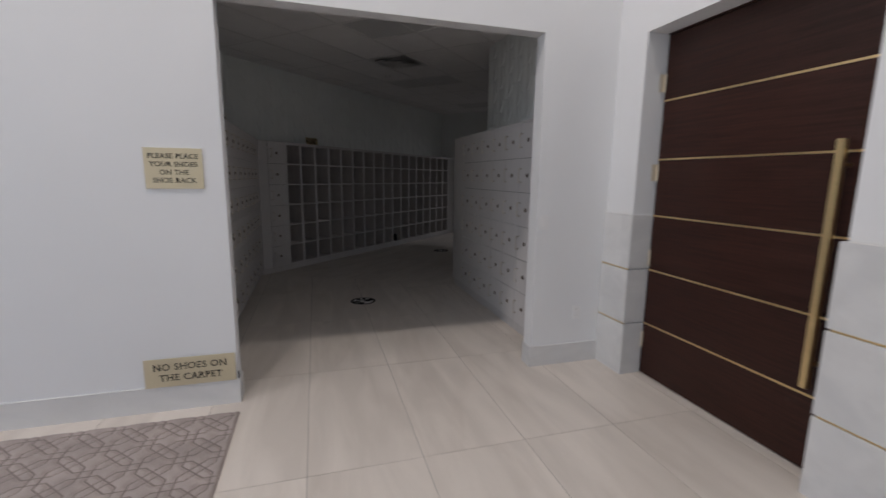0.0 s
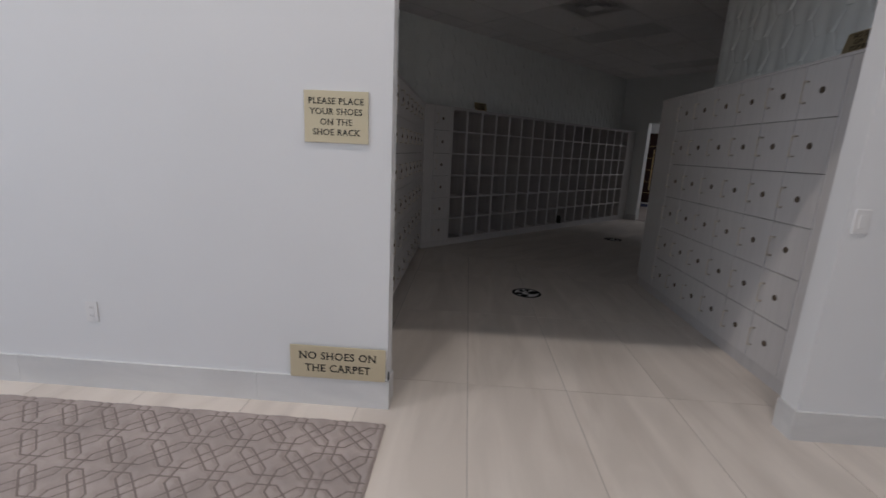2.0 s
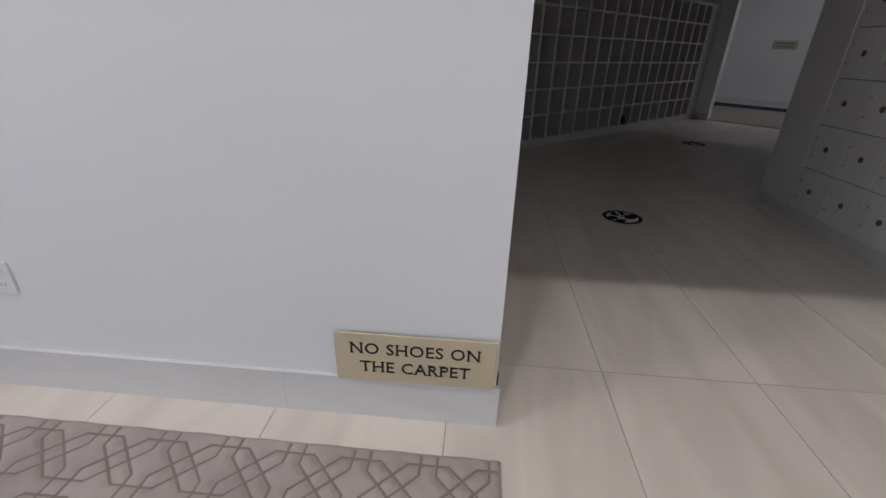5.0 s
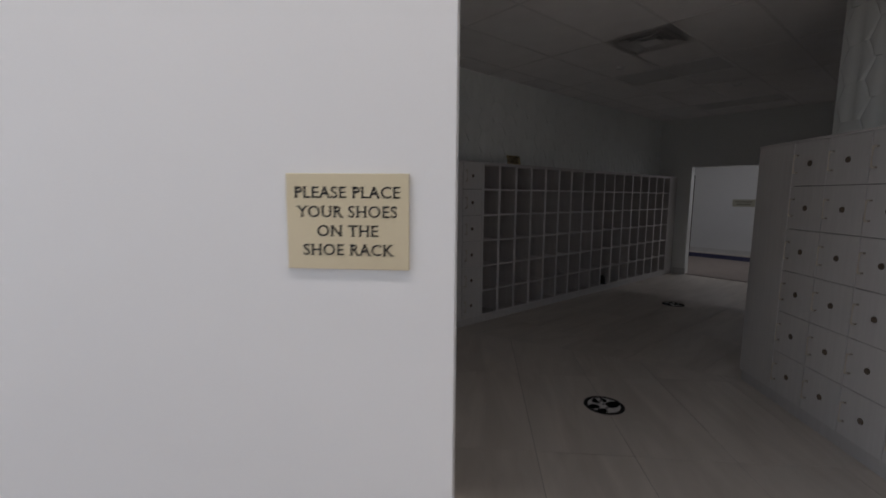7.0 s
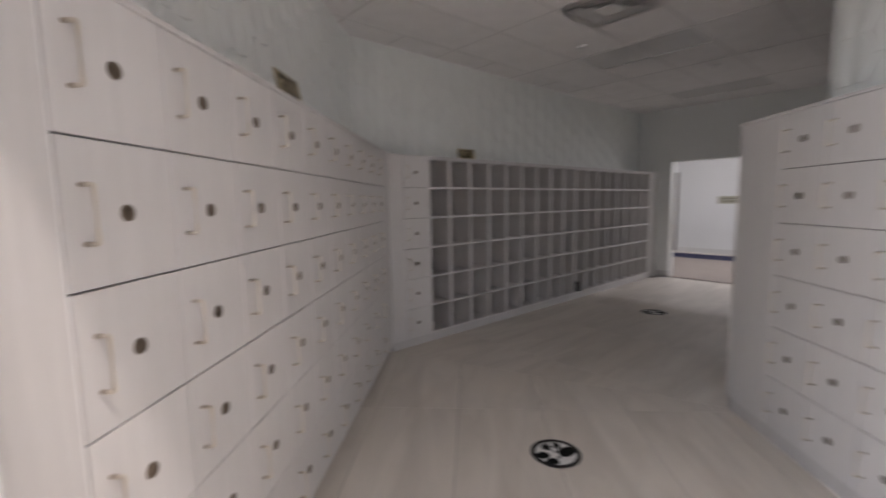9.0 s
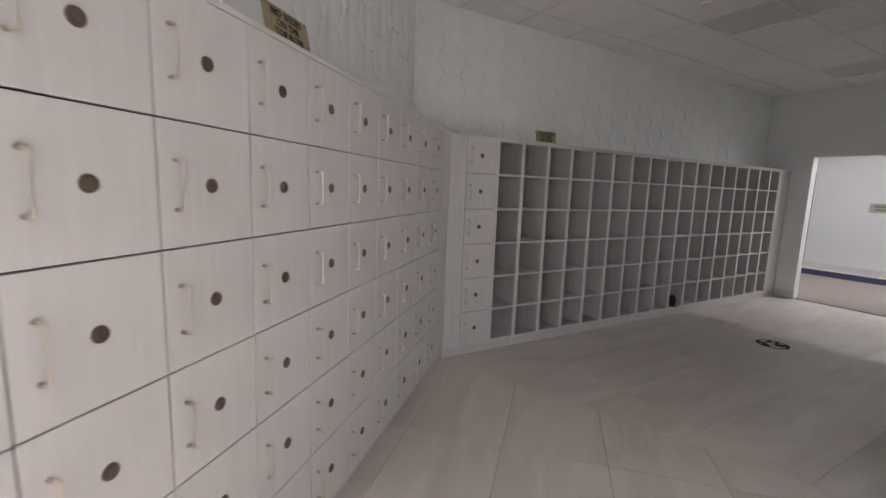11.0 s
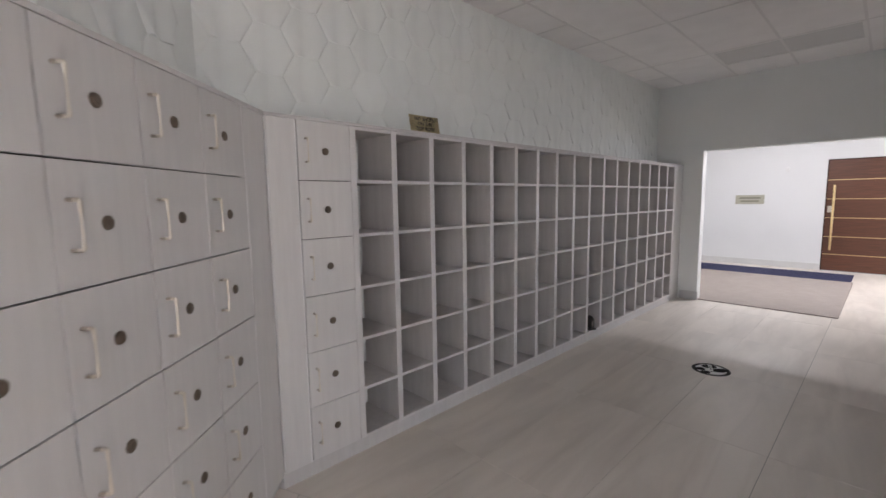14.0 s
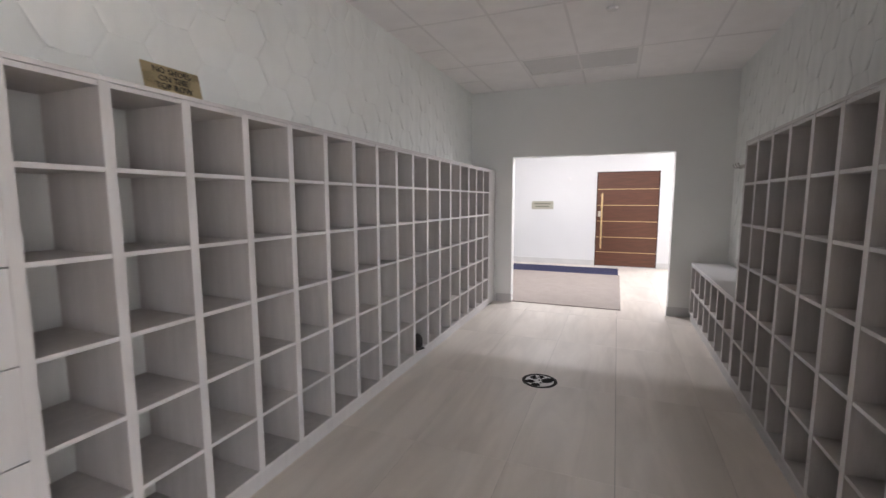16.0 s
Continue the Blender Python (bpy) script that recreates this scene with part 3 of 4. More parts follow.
def locker_column(m, width, label, group):
    """Six small lockers one above another; x runs along the front, y into it."""
    col = thing("locker_column", m, label, "locker", group)
    body = bmesh.new()
    box(body, (0.0, 0.075, TOE), (width, DEPTH, TOP - 0.004))
    box(body, (0.0, 0.0205, TOE), (0.016, 0.0752, TOP - 0.004))
    box(body, (width - 0.016, 0.0205, TOE), (width, 0.0752, TOP - 0.004))
    part("body", body, CARCASS, col)
    leaf = mesh_of("door", boxes(((0.0031, 0, 0.0024), (width - 0.0031, 0.019, PITCH - 0.0024)), bevel=0.001), LAMINATE)
    # Dark strips set behind the doors colour in the shade of the gaps
    strip = mesh_of("gasket", boxes(((0.008, 0.0195, -0.009), (width - 0.008, 0.0204, 0.009))), RUBBER_AND_GAP)
    bead = mesh_of("edge_strip", boxes(((0.0004, 0.0192, TOE), (0.0075, 0.0204, TOP - 0.006)), ((width - 0.0075, 0.0192, TOE), (width - 0.0004, 0.0204, TOP - 0.006))), GAP_SHADE)
    part("edge_strip", bead, GAP_SHADE, col, "grey strip colouring the upright gap's shade")
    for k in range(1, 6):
        part("gasket", strip, RUBBER_AND_GAP, col, "black strip colouring the gap's shade").location = (0, 0, TOE + k * PITCH)
    for k in range(6):
        d = part("door", leaf, LAMINATE, col)
        d.location = (0, 0, TOE + k * PITCH)
        h = part("handle", HANDLE, CHAMPAGNE, d, "slim satin metal bow handle")
        h.location = (0.047, 0, PITCH / 2)
        k2 = part("lock", LOCK, BRONZE, d, "round dark bronze lock")
        k2.location = (width / 2 + 0.002, 0, PITCH / 2)
    return col


LPITCH, LEFT_END = 0.326, 6.666
first = locker_column(pose(LEFT_X, LEFT_END - LPITCH, 0, 0, 0, 90), LPITCH, "six white wood-grain lockers with bow handles and round locks", "lockers along the straight bay")
for k in range(1, 10):
    copy_thing(first, pose(LEFT_X, LEFT_END - LPITCH * (k + 1), 0, 0, 0, 90))
RPITCH, RIGHT_END = 0.323, 5.355
first = locker_column(pose(RIGHT_X, RIGHT_END, RISE, 0, 0, -90), RPITCH, "six white wood-grain lockers with bow handles and round locks", "lockers facing the bay")
for k in range(1, 6):
    copy_thing(first, pose(RIGHT_X, RIGHT_END - RPITCH * k, RISE, 0, 0, -90))
locker_column(Matrix.Translation(uv(4.540, LEFT_V)) @ pose(0, 0, 0, 0, 0, 45), 0.326, "single white locker column beside the open shoe cubbies", "lockers along the hall")


def filler(name, spans, m, label):
    t = thing(name, m, label, "panel")
    for lo, hi in spans:
        part("board", boxes(((lo[0] + 0.007, lo[1], lo[2]), (hi[0] - 0.007, hi[1], hi[2])), bevel=0.0015), LAMINATE, t)
        part("edge_strip", boxes(((lo[0], lo[1] + 0.003, lo[2]), (lo[0] + 0.0065, hi[1], hi[2]))), GRID, t)
        part("edge_strip", boxes(((hi[0] - 0.0065, lo[1] + 0.003, lo[2]), (hi[0], hi[1], hi[2]))), GRID, t)
    return t


# Filler boards, tops and plinths of the locker runs
filler("filler_panel", [((0, 0, TOE), (CORNER_L.y - LEFT_END - 0.002, 0.02, TOP - 0.002))], pose(LEFT_X, LEFT_END + 0.002, 0, 0, 0, 90), "white laminate filler board at the end of the lockers")
filler("filler_panel", [((0, 0, TOE), (LEFT_END - 10 * LPITCH - 3.049, 0.02, TOP - 0.002))], pose(LEFT_X, 3.047, 0, 0, 0, 90), "white laminate filler board between wall and lockers")
filler("filler_panel", [((0, 0, TOE), (CORNER_R.y - RIGHT_END - 0.004, 0.02, TOP - 0.002))], pose(RIGHT_X, CORNER_R.y - 0.002, RISE, 0, 0, -90), "white laminate filler board at the end of the lockers")
filler("filler_panel", [((0, 0, TOE), (RIGHT_END - 6 * RPITCH - 3.049, 0.02, TOP - 0.002))], pose(RIGHT_X, RIGHT_END - 6 * RPITCH - 0.002, RISE, 0, 0, -90), "white laminate filler board between wall and lockers")
filler("filler_panel", [((0.003, 0, TOE), (4.538 - 4.370, 0.02, TOP - 0.002))], Matrix.Translation(uv(4.370, LEFT_V)) @ pose(0, 0, 0, 0, 0, 45), "white laminate filler board in the corner")
filler("filler_panel", [((0, 0, TOE), (FAR_U - 10.348, 0.02, TOP - 0.002))], Matrix.Translation(uv(10.345, LEFT_V)) @ pose(0, 0, 0, 0, 0, 45), "white laminate filler board at the end of the cubbies")
filler("filler_panel", [((0, 0, TOE), (5.722 - 5.455, 0.02, TOP - 0.002))], Matrix.Translation(uv(5.722, RIGHT_V, RISE)) @ pose(0, 0, 0, 0, 0, 225), "white laminate filler board at the corner")


def left_band(front, back):
    """Plan of a strip that follows the left lockers and the hall; front and back: metres behind the front line."""
    def bend(d):
        x = LEFT_X - d
        return (x, x - (LEFT_V - d) / R2)
    toe = front + 0.035 if front > 0 else front
    bay = [(LEFT_X - toe, SIGN_BACK), bend(toe), bend(back), (LEFT_X - back, SIGN_BACK)]
    hall = [bend(front), tuple(uv(FAR_U, LEFT_V - front)[:2]), tuple(uv(FAR_U, LEFT_V - back)[:2]), bend(back)]
    return bay, hall


def right_band(front, back, end):
    def bend(d):
        x = RIGHT_X + d
        return (x, x - (RIGHT_V + d) / R2)
    bay = [(RIGHT_X + front, SIGN_BACK), bend(front), bend(back), (RIGHT_X + back, SIGN_BACK)]
    hall = [bend(front), tuple(uv(end, RIGHT_V + front)[:2]), tuple(uv(end, RIGHT_V + back)[:2]), bend(back)]
    return bay, hall


def band_thing(name, polys, z0, z1, mat, label, category):
    t = thing(name, Matrix.Identity(4), label, category)
    for p in polys:
        part("board", prism(bmesh.new(), p, z0, z1), mat, t)
    return t


band_thing("cabinet_top", left_band(-0.004, 0.383), TOP - 0.001, TOP + 0.016, LAMINATE, "white laminate top along the lockers and cubbies", "cabinet top")
band_thing("cabinet_top", right_band(-0.004, 0.425, 8.281), TOP + RISE - 0.001, TOP + RISE + 0.016, LAMINATE, "white laminate top along the lockers and cubbies", "cabinet top")
band_thing("plinth", left_band(0.008, 0.37), 0, TOE - 0.001, CARCASS, "recessed white plinth under the lockers and cubbies", "plinth")
band_thing("plinth", right_band(0.02, 0.40, 10.49), 0, TOE + RISE - 0.001, CARCASS, "recessed white plinth under the lockers and cubbies", "plinth")


# ---- open cubbies ----
def cubbies(name, m, cols, rows, pitch, label, category="shelf"):
    """Open pigeonholes; x runs along the front, y into it."""
    t = thing(name, m, label, category)
    th, td = 0.019, 0.041
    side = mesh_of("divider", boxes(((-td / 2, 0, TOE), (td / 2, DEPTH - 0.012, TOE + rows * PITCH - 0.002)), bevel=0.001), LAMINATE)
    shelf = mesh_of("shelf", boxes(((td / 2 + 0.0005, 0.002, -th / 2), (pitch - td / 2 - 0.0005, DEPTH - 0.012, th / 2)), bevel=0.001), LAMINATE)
    # Front edges stay white; other faces take the colour with interior shade
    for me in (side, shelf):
        me.materials.append(SHADED_TAUPE)
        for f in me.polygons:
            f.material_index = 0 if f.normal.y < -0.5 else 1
    for c in range(cols + 1):
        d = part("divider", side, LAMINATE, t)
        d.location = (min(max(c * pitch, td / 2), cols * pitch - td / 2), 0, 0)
    for c in range(cols):
        for r in range(rows + 1):
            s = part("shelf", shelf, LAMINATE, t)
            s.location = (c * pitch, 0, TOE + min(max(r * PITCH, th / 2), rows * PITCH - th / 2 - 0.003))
    part("back_panel", boxes(((0, DEPTH - 0.011, TOE), (cols * pitch, DEPTH, TOE + rows * PITCH - 0.002))), BACK_BOARD, t, "pale grey back board")
    return t


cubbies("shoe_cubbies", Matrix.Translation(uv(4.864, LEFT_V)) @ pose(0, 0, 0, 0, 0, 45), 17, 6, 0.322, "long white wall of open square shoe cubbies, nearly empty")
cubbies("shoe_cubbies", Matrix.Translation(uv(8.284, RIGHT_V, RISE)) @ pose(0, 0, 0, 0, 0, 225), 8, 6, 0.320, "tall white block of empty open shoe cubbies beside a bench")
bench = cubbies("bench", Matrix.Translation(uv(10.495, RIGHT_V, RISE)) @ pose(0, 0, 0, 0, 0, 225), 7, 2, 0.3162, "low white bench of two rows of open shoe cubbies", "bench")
part("seat", boxes(((-0.02, -0.006, TOE + 2 * PITCH - 0.001), (10.495 - 8.282, 0.42, TOE + 2 * PITCH + 0.028)), bevel=0.003), LAMINATE, bench, "pale laminate bench top")


# ---- signs and fittings ----
def plaque(name, m, width, height, lines, size, gap, label, thick=0.006, plate=PLAQUE, ink=SLOT):
    """A thin plate; its own x runs along it, z is up and it faces -y."""
    t = thing(name, m, label, "sign")
    part("plate", boxes(((-width / 2, -thick, 0), (width / 2, 0, height)), bevel=0.001), BRASS_PLATE if name == "shelf_sign" else plate, t)
    top = height / 2 + gap * (len(lines) - 1) / 2
    for k, line in enumerate(lines):
        if isinstance(line, str):
            lettering(line, size, BLACK, t, pose(0, -thick - 0.0006, top - gap * k, 90, 0, 0), space=1.06)
        else:
            part("lettering", boxes(((-line / 2, -thick - 0.001, top - gap * k - size * 0.3), (line / 2, -thick, top - gap * k + size * 0.3))), ink, t)
    return t


plaque("wall_sign", pose(-0.739, SIGN_Y - 0.002, 1.428, 0, 0, 0), 0.312, 0.240, ["PLEASE PLACE", "YOUR SHOES", "ON THE", "SHOE RACK"], 0.043, 0.048, "gold wall plate with black lettering about shoes", 0.008)
plaque("wall_sign", pose(-0.740, SIGN_Y - 0.0145, 0.1685, 0, 0, 0), 0.525, 0.188, ["NO SHOES ON", "THE CARPET"], 0.064, 0.072, "gold plate standing on the skirting with black lettering", 0.006)
plaque("shelf_sign", Matrix.Translation(uv(5.485, LEFT_V - 0.03, TOP + 0.017)) @ pose(0, 0, 0, -12, 0, 45), 0.26, 0.115, ["NO SHOES", "ON THE", "TOP ROW"], 0.036, 0.033, "small gold plate with black lettering on the cubby top")
plaque("shelf_sign", pose(LEFT_X - 0.03, 4.64, TOP + 0.017, -12, 0, 90), 0.26, 0.115, ["NO SHOES", "ON THE", "TOP ROW"], 0.036, 0.033, "small gold plate with black lettering on the locker top")
plaque("shelf_sign", pose(RIGHT_X + 0.03, 3.41, TOP + RISE + 0.017, -12, 0, -90), 0.26, 0.115, ["NO SHOES", "ON THE", "TOP ROW"], 0.036, 0.033, "small gold plate with black lettering on the locker top")
plaque("wall_sign", Matrix.Translation(uv(END_U - 0.001, -5.378, 1.36)) @ pose(0, 0, 0, 0, 0, -45), 0.535, 0.2, [0.40, 0.34], 0.05, 0.07, "dull gold plate with two lines of lettering on the lobby wall", 0.006, DULL_PLATE, DULL_INK)


def wall_plate(name, m, rocker, label):
    t = thing(name, m, label, "socket" if not rocker else "switch")
    part("plate", boxes(((-0.036, -0.006, -0.058), (0.036, 0, 0.058)), bevel=0.002), PLASTIC, t)
    if rocker:
        part("rocker", boxes(((-0.016, -0.010, -0.033), (0.016, -0.006, 0.033)), bevel=0.002), PLASTIC, t)
    else:
        for z in (-0.024, 0.024):
            s = part("outlet", boxes(((-0.016, -0.008, z - 0.016), (0.016, -0.006, z + 0.016)), bevel=0.001), PLASTIC, t)
            part("slot", boxes(((-0.008, -0.0085, z - 0.004), (-0.006, -0.0079, z + 0.006)), ((0.006, -0.0085, z - 0.004), (0.008, -0.0079, z + 0.006))), SLOT, s)
    return t


wall_plate("wall_socket", pose(-2.119, SIGN_Y - 0.0005, 0.462), False, "white double socket plate on the painted wall")
wall_plate("wall_socket", pose(2.11, SIGN_Y - 0.0005, 0.43), False, "white double socket plate on the painted wall")
wall_plate("light_switch", pose(1.775, SIGN_Y - 0.0005, 1.18), True, "white rocker light switch beside the opening")
sensor = thing("wall_sensor", Matrix.Translation(uv(END_U - 0.001, -4.74, 2.085)) @ pose(0, 0, 0, 0, 0, -45), "small white sensor on the lobby wall", "sensor")
part("housing", boxes(((-0.03, -0.03, -0.045), (0.03, 0, 0.045)), bevel=0.006), PLASTIC, sensor)

guard = thing("corner_guard", pose(OPEN_L, SIGN_Y + 0.004, 0.157), "small dark rubber guard on the opening's corner", "guard")
part("strip", boxes(((0.0005, 0, 0), (0.006, 0.02, 0.055)), bevel=0.001), RUBBER_AND_GAP, guard)

# Coat hooks above the bench
hooks = thing("hook_rail", Matrix.Translation(uv(10.35, WALL_RV - 0.012, 1.97)) @ pose(0, 0, 0, 0, 0, 225), "short steel rail with three curved coat hooks", "hook")
part("rail", boxes(((0, -0.012, -0.02), (0.34, 0.012, 0.02)), bevel=0.003), STEEL, hooks)
for k in range(3):
    x = 0.05 + 0.12 * k
    part("hook", tube([(x, -0.01, 0.0), (x, -0.04, -0.012), (x, -0.065, -0.008), (x, -0.08, 0.012), (x, -0.082, 0.035)], 0.006), STEEL, hooks)


# ---- ceiling fittings ----
def troffer(m, label):
    t = thing("ceiling_light", m, label, "ceiling light", "recessed lights of the hall")
    w, h = PU - 0.008, 2 * PV - 0.008
    part("frame", boxes(((-w / 2, -h / 2, -0.004), (w / 2, -h / 2 + 0.03, 0.06)), ((-w / 2, h / 2 - 0.03, -0.004), (w / 2, h / 2, 0.06)), ((-w / 2, -h / 2 + 0.03, -0.004), (-w / 2 + 0.03, h / 2 - 0.03, 0.06)), ((w / 2 - 0.03, -h / 2 + 0.03, -0.004), (w / 2, h / 2 - 0.03, 0.06))), METAL_WHITE, t)
    part("diffuser", boxes(((-w / 2 + 0.03, -h / 2 + 0.03, 0.006), (w / 2 - 0.03, h / 2 - 0.03, 0.012))), LENS, t, "unlit grey frosted lens")
    return t


for fu, fv in FIXTURES.values():
    troffer(Matrix.Translation(uv(fu + PU / 2, fv + PV, HALL_H)) @ pose(0, 0, 0, 0, 0, 45), "unlit recessed ceiling light with a grey lens")
vent = thing("air_diffuser", Matrix.Translation(uv(VENT[0] + PU / 2, VENT[1] + PV / 2, HALL_H)) @ pose(0, 0, 0, 0, 0, 45), "square white air diffuser with stepped louvres", "vent")
part("backing", boxes(((-0.335, -0.32, 0.07), (0.335, 0.32, 0.08))), LENS, vent)
for k, (r0, r1, z0, z1) in enumerate(((0.332, 0.262, -0.004, 0.0), (0.25, 0.176, -0.012, 0.02), (0.172, 0.10, -0.016, 0.02), (0.097, 0.0, -0.018, 0.02))):
    bm = bmesh.new()
    lo = [bm.verts.new((sx * r0, sy * r0, z0)) for sx, sy in ((-1, -1), (1, -1), (1, 1), (-1, 1))]
    if r1:
        up = [bm.verts.new((sx * r1, sy * r1, z1)) for sx, sy in ((-1, -1), (1, -1), (1, 1), (-1, 1))]
        for i in range(4):
            bm.faces.new((lo[i], lo[(i + 1) % 4], up[(i + 1) % 4], up[i]))
        bmesh.ops.solidify(bm, geom=bm.faces[:], thickness=0.004)
    else:
        box(bm, (-r0, -r0, z0 + 0.0005), (r0, r0, z0 + 0.004))
    part("louvre", bm, METAL_WHITE, vent)
for u, v in ((6.305, -4.448), (8.26, -3.74)):
    d = thing("smoke_detector", Matrix.Translation(uv(u, v, HALL_H + 0.004)), "small round white detector on the ceiling board", "detector")
    part("housing", cylinder(bmesh.new(), (0, 0, -0.012), (0, 0, -1), 0.05, 0.022, 28, 0.04), PLASTIC, d)
for lu, lv in ((11.9, -4.5), (13.7, -5.0), (13.7, -2.2), (13.7, -7.6)):
    d = thing("ceiling_light", Matrix.Translation(uv(lu, lv, HALL_H)) @ pose(0, 0, 0, 0, 0, 45), "lit slim linear ceiling light, assumed above the lobby", "ceiling light", "lobby light panels")
    part("frame", boxes(((-0.07, -0.57, -0.05), (0.07, 0.57, 0.0)), bevel=0.004), METAL_WHITE, d)
    part("lens", boxes(((-0.05, -0.55, -0.054), (0.05, 0.55, -0.051))), GLOW, d, "lit white lens")
for lx, ly in LAMP_SPOTS:
    d = thing("downlight", pose(lx, ly, ROOM_H), "round recessed ceiling downlight", "ceiling light", "entrance downlights")
    bm = bmesh.new()
    cylinder(bm, (0, 0, -0.004), (0, 0, 1), 0.11, 0.008, 32)
    part("trim_ring", bm, METAL_WHITE, d)
    part("lens", cylinder(bmesh.new(), (0, 0, -0.0095), (0, 0, 1), 0.085, 0.003, 32), GLOW, d)


# ---- floor medallions ----
def blob(cx, cy, rx, ry, turn, z0, z1, seg=20):
    """A rounded flat patch."""
    c, s = math.cos(radians(turn)), math.sin(radians(turn))
    ring = []
    for k in range(seg):
        a, b = rx * math.cos(2 * math.pi * k / seg), ry * math.sin(2 * math.pi * k / seg)
        ring.append((cx + c * a - s * b, cy + s * a + c * b))
    return prism(bmesh.new(), ring, z0, z1)


def medallion(x, y, turn, label):
    t = thing("floor_sticker", pose(x, y, 0.0005, 0, 0, turn), label, "floor sticker", "round floor stickers")
    r = 0.152
    part("rim", blob(0, 0, r, r, 0, 0, 0.0016, 48), STICKER_RIM, t, "dark grey rim")
    part("disc", blob(0, 0, r * 0.80, r * 0.80, 0, 0.0016, 0.0022, 48), WHITE_INK, t)
    for cx, cy, rx, ry, a in ((-0.12, 0.46, 0.42, 0.29, 22), (0.44, 0.08, 0.44, 0.30, 40), (-0.53, -0.19, 0.27, 0.24, 10), (-0.2, -0.58, 0.29, 0.21, 8)):
        part("sole_shape", blob(cx * r, cy * r, rx * r, ry * r, a, 0.0022, 0.0028), STICKER_BLACK, t)
    d = Vector((0.18, -0.98))
    n = Vector((0.98, 0.18)) * 0.095 * r
    ends = -d * 0.74 * r, d * 0.74 * r
    part("band", prism(bmesh.new(), [tuple(ends[0] - n), tuple(ends[1] - n), tuple(ends[1] + n), tuple(ends[0] + n)], 0.0028, 0.0034), WHITE_INK, t, "pale diagonal band")
    for k in (-0.42, -0.06, 0.34):
        m = d * k * r
        q = d * 0.09 * r
        part("lettering", prism(bmesh.new(), [tuple(m - q - n * 0.5), tuple(m + q - n * 0.5), tuple(m + q + n * 0.5), tuple(m - q + n * 0.5)], 0.0034, 0.0037), STICKER_RIM, t)
    return t


medallion(0.592, 5.133, 0, "round black floor sticker with a white crossed motif")
medallion(2.561, 8.508, -35, "round black floor sticker with a white crossed motif")


# ---- carpets and shoes ----
def octo(cx, cy, w, h, c):
    return [(cx - w + c, cy - h), (cx + w - c, cy - h), (cx + w, cy - h + c), (cx + w, cy + h - c), (cx + w - c, cy + h), (cx - w + c, cy + h), (cx - w, cy + h - c), (cx - w, cy - h + c)]


RX0, RX1, RY0, RY1 = -4.6, -0.445, -1.9, 2.765
rug = thing("patterned_rug", pose(0, 0, 0), "grey-brown rug with a carved interlaced trellis pattern", "rug")
bm = prism(bmesh.new(), rect(RX0 + 0.004, RX1 - 0.004, RY0 + 0.004, RY1 - 0.004), 0.0005, 0.0095)
part("backing", bm, RUG, rug)
bm = bmesh.new()


def stroke(p, q, level, w=0.0058):
    p, q = Vector(p), Vector(q)
    d = (q - p)
    if d.length < 1e-5:
        return
    d.normalize()
    n = Vector((-d.y, d.x)) * w
    p, q = p - d * w * 0.6, q + d * w * 0.6
    poly = [tuple(p + n), tuple(q + n), tuple(q - n), tuple(p - n)]
    for h in ((1, 0, RX1 - 0.012), (-1, 0, -RX0), (0, 1, RY1 - 0.012), (0, -1, -RY0)):
        poly = clip(poly, *h) if len(poly) > 2 else []
    if size_of(poly) > 1e-6:
        mid = sum((Vector(c) for c in poly), Vector((0, 0))) / len(poly)
        low = [bm.verts.new((a, b, 0.0098)) for a, b in poly]
        top = []
        for a, b in poly:
            side = (Vector((a, b)) - mid).dot(n.normalized())
            a, b = Vector((a, b)) - n.normalized() * side * 0.5
            top.append(bm.verts.new((a, b, 0.0118 + 0.00015 * level)))
        bm.faces.new(top)
        for i in range(len(poly)):
            bm.faces.new((low[i], low[(i + 1) % len(poly)], top[(i + 1) % len(poly)], top[i]))


# Large octagons on a square lattice, each reaching almost to its neighbours' middles
CELL, HALF, CUT = 0.213, 0.187, 0.124
LAT_X, LAT_Y = RX1 - 0.012, RY1 - 0.02
for i in range(int((RX1 - RX0) / CELL) + 2):
    for j in range(int((RY1 - RY0) / CELL) + 2):
        o = octo(LAT_X - i * CELL, LAT_Y - j * CELL, HALF, HALF, CUT)
        for k in range(8):
            stroke(o[k], o[(k + 1) % 8], k)


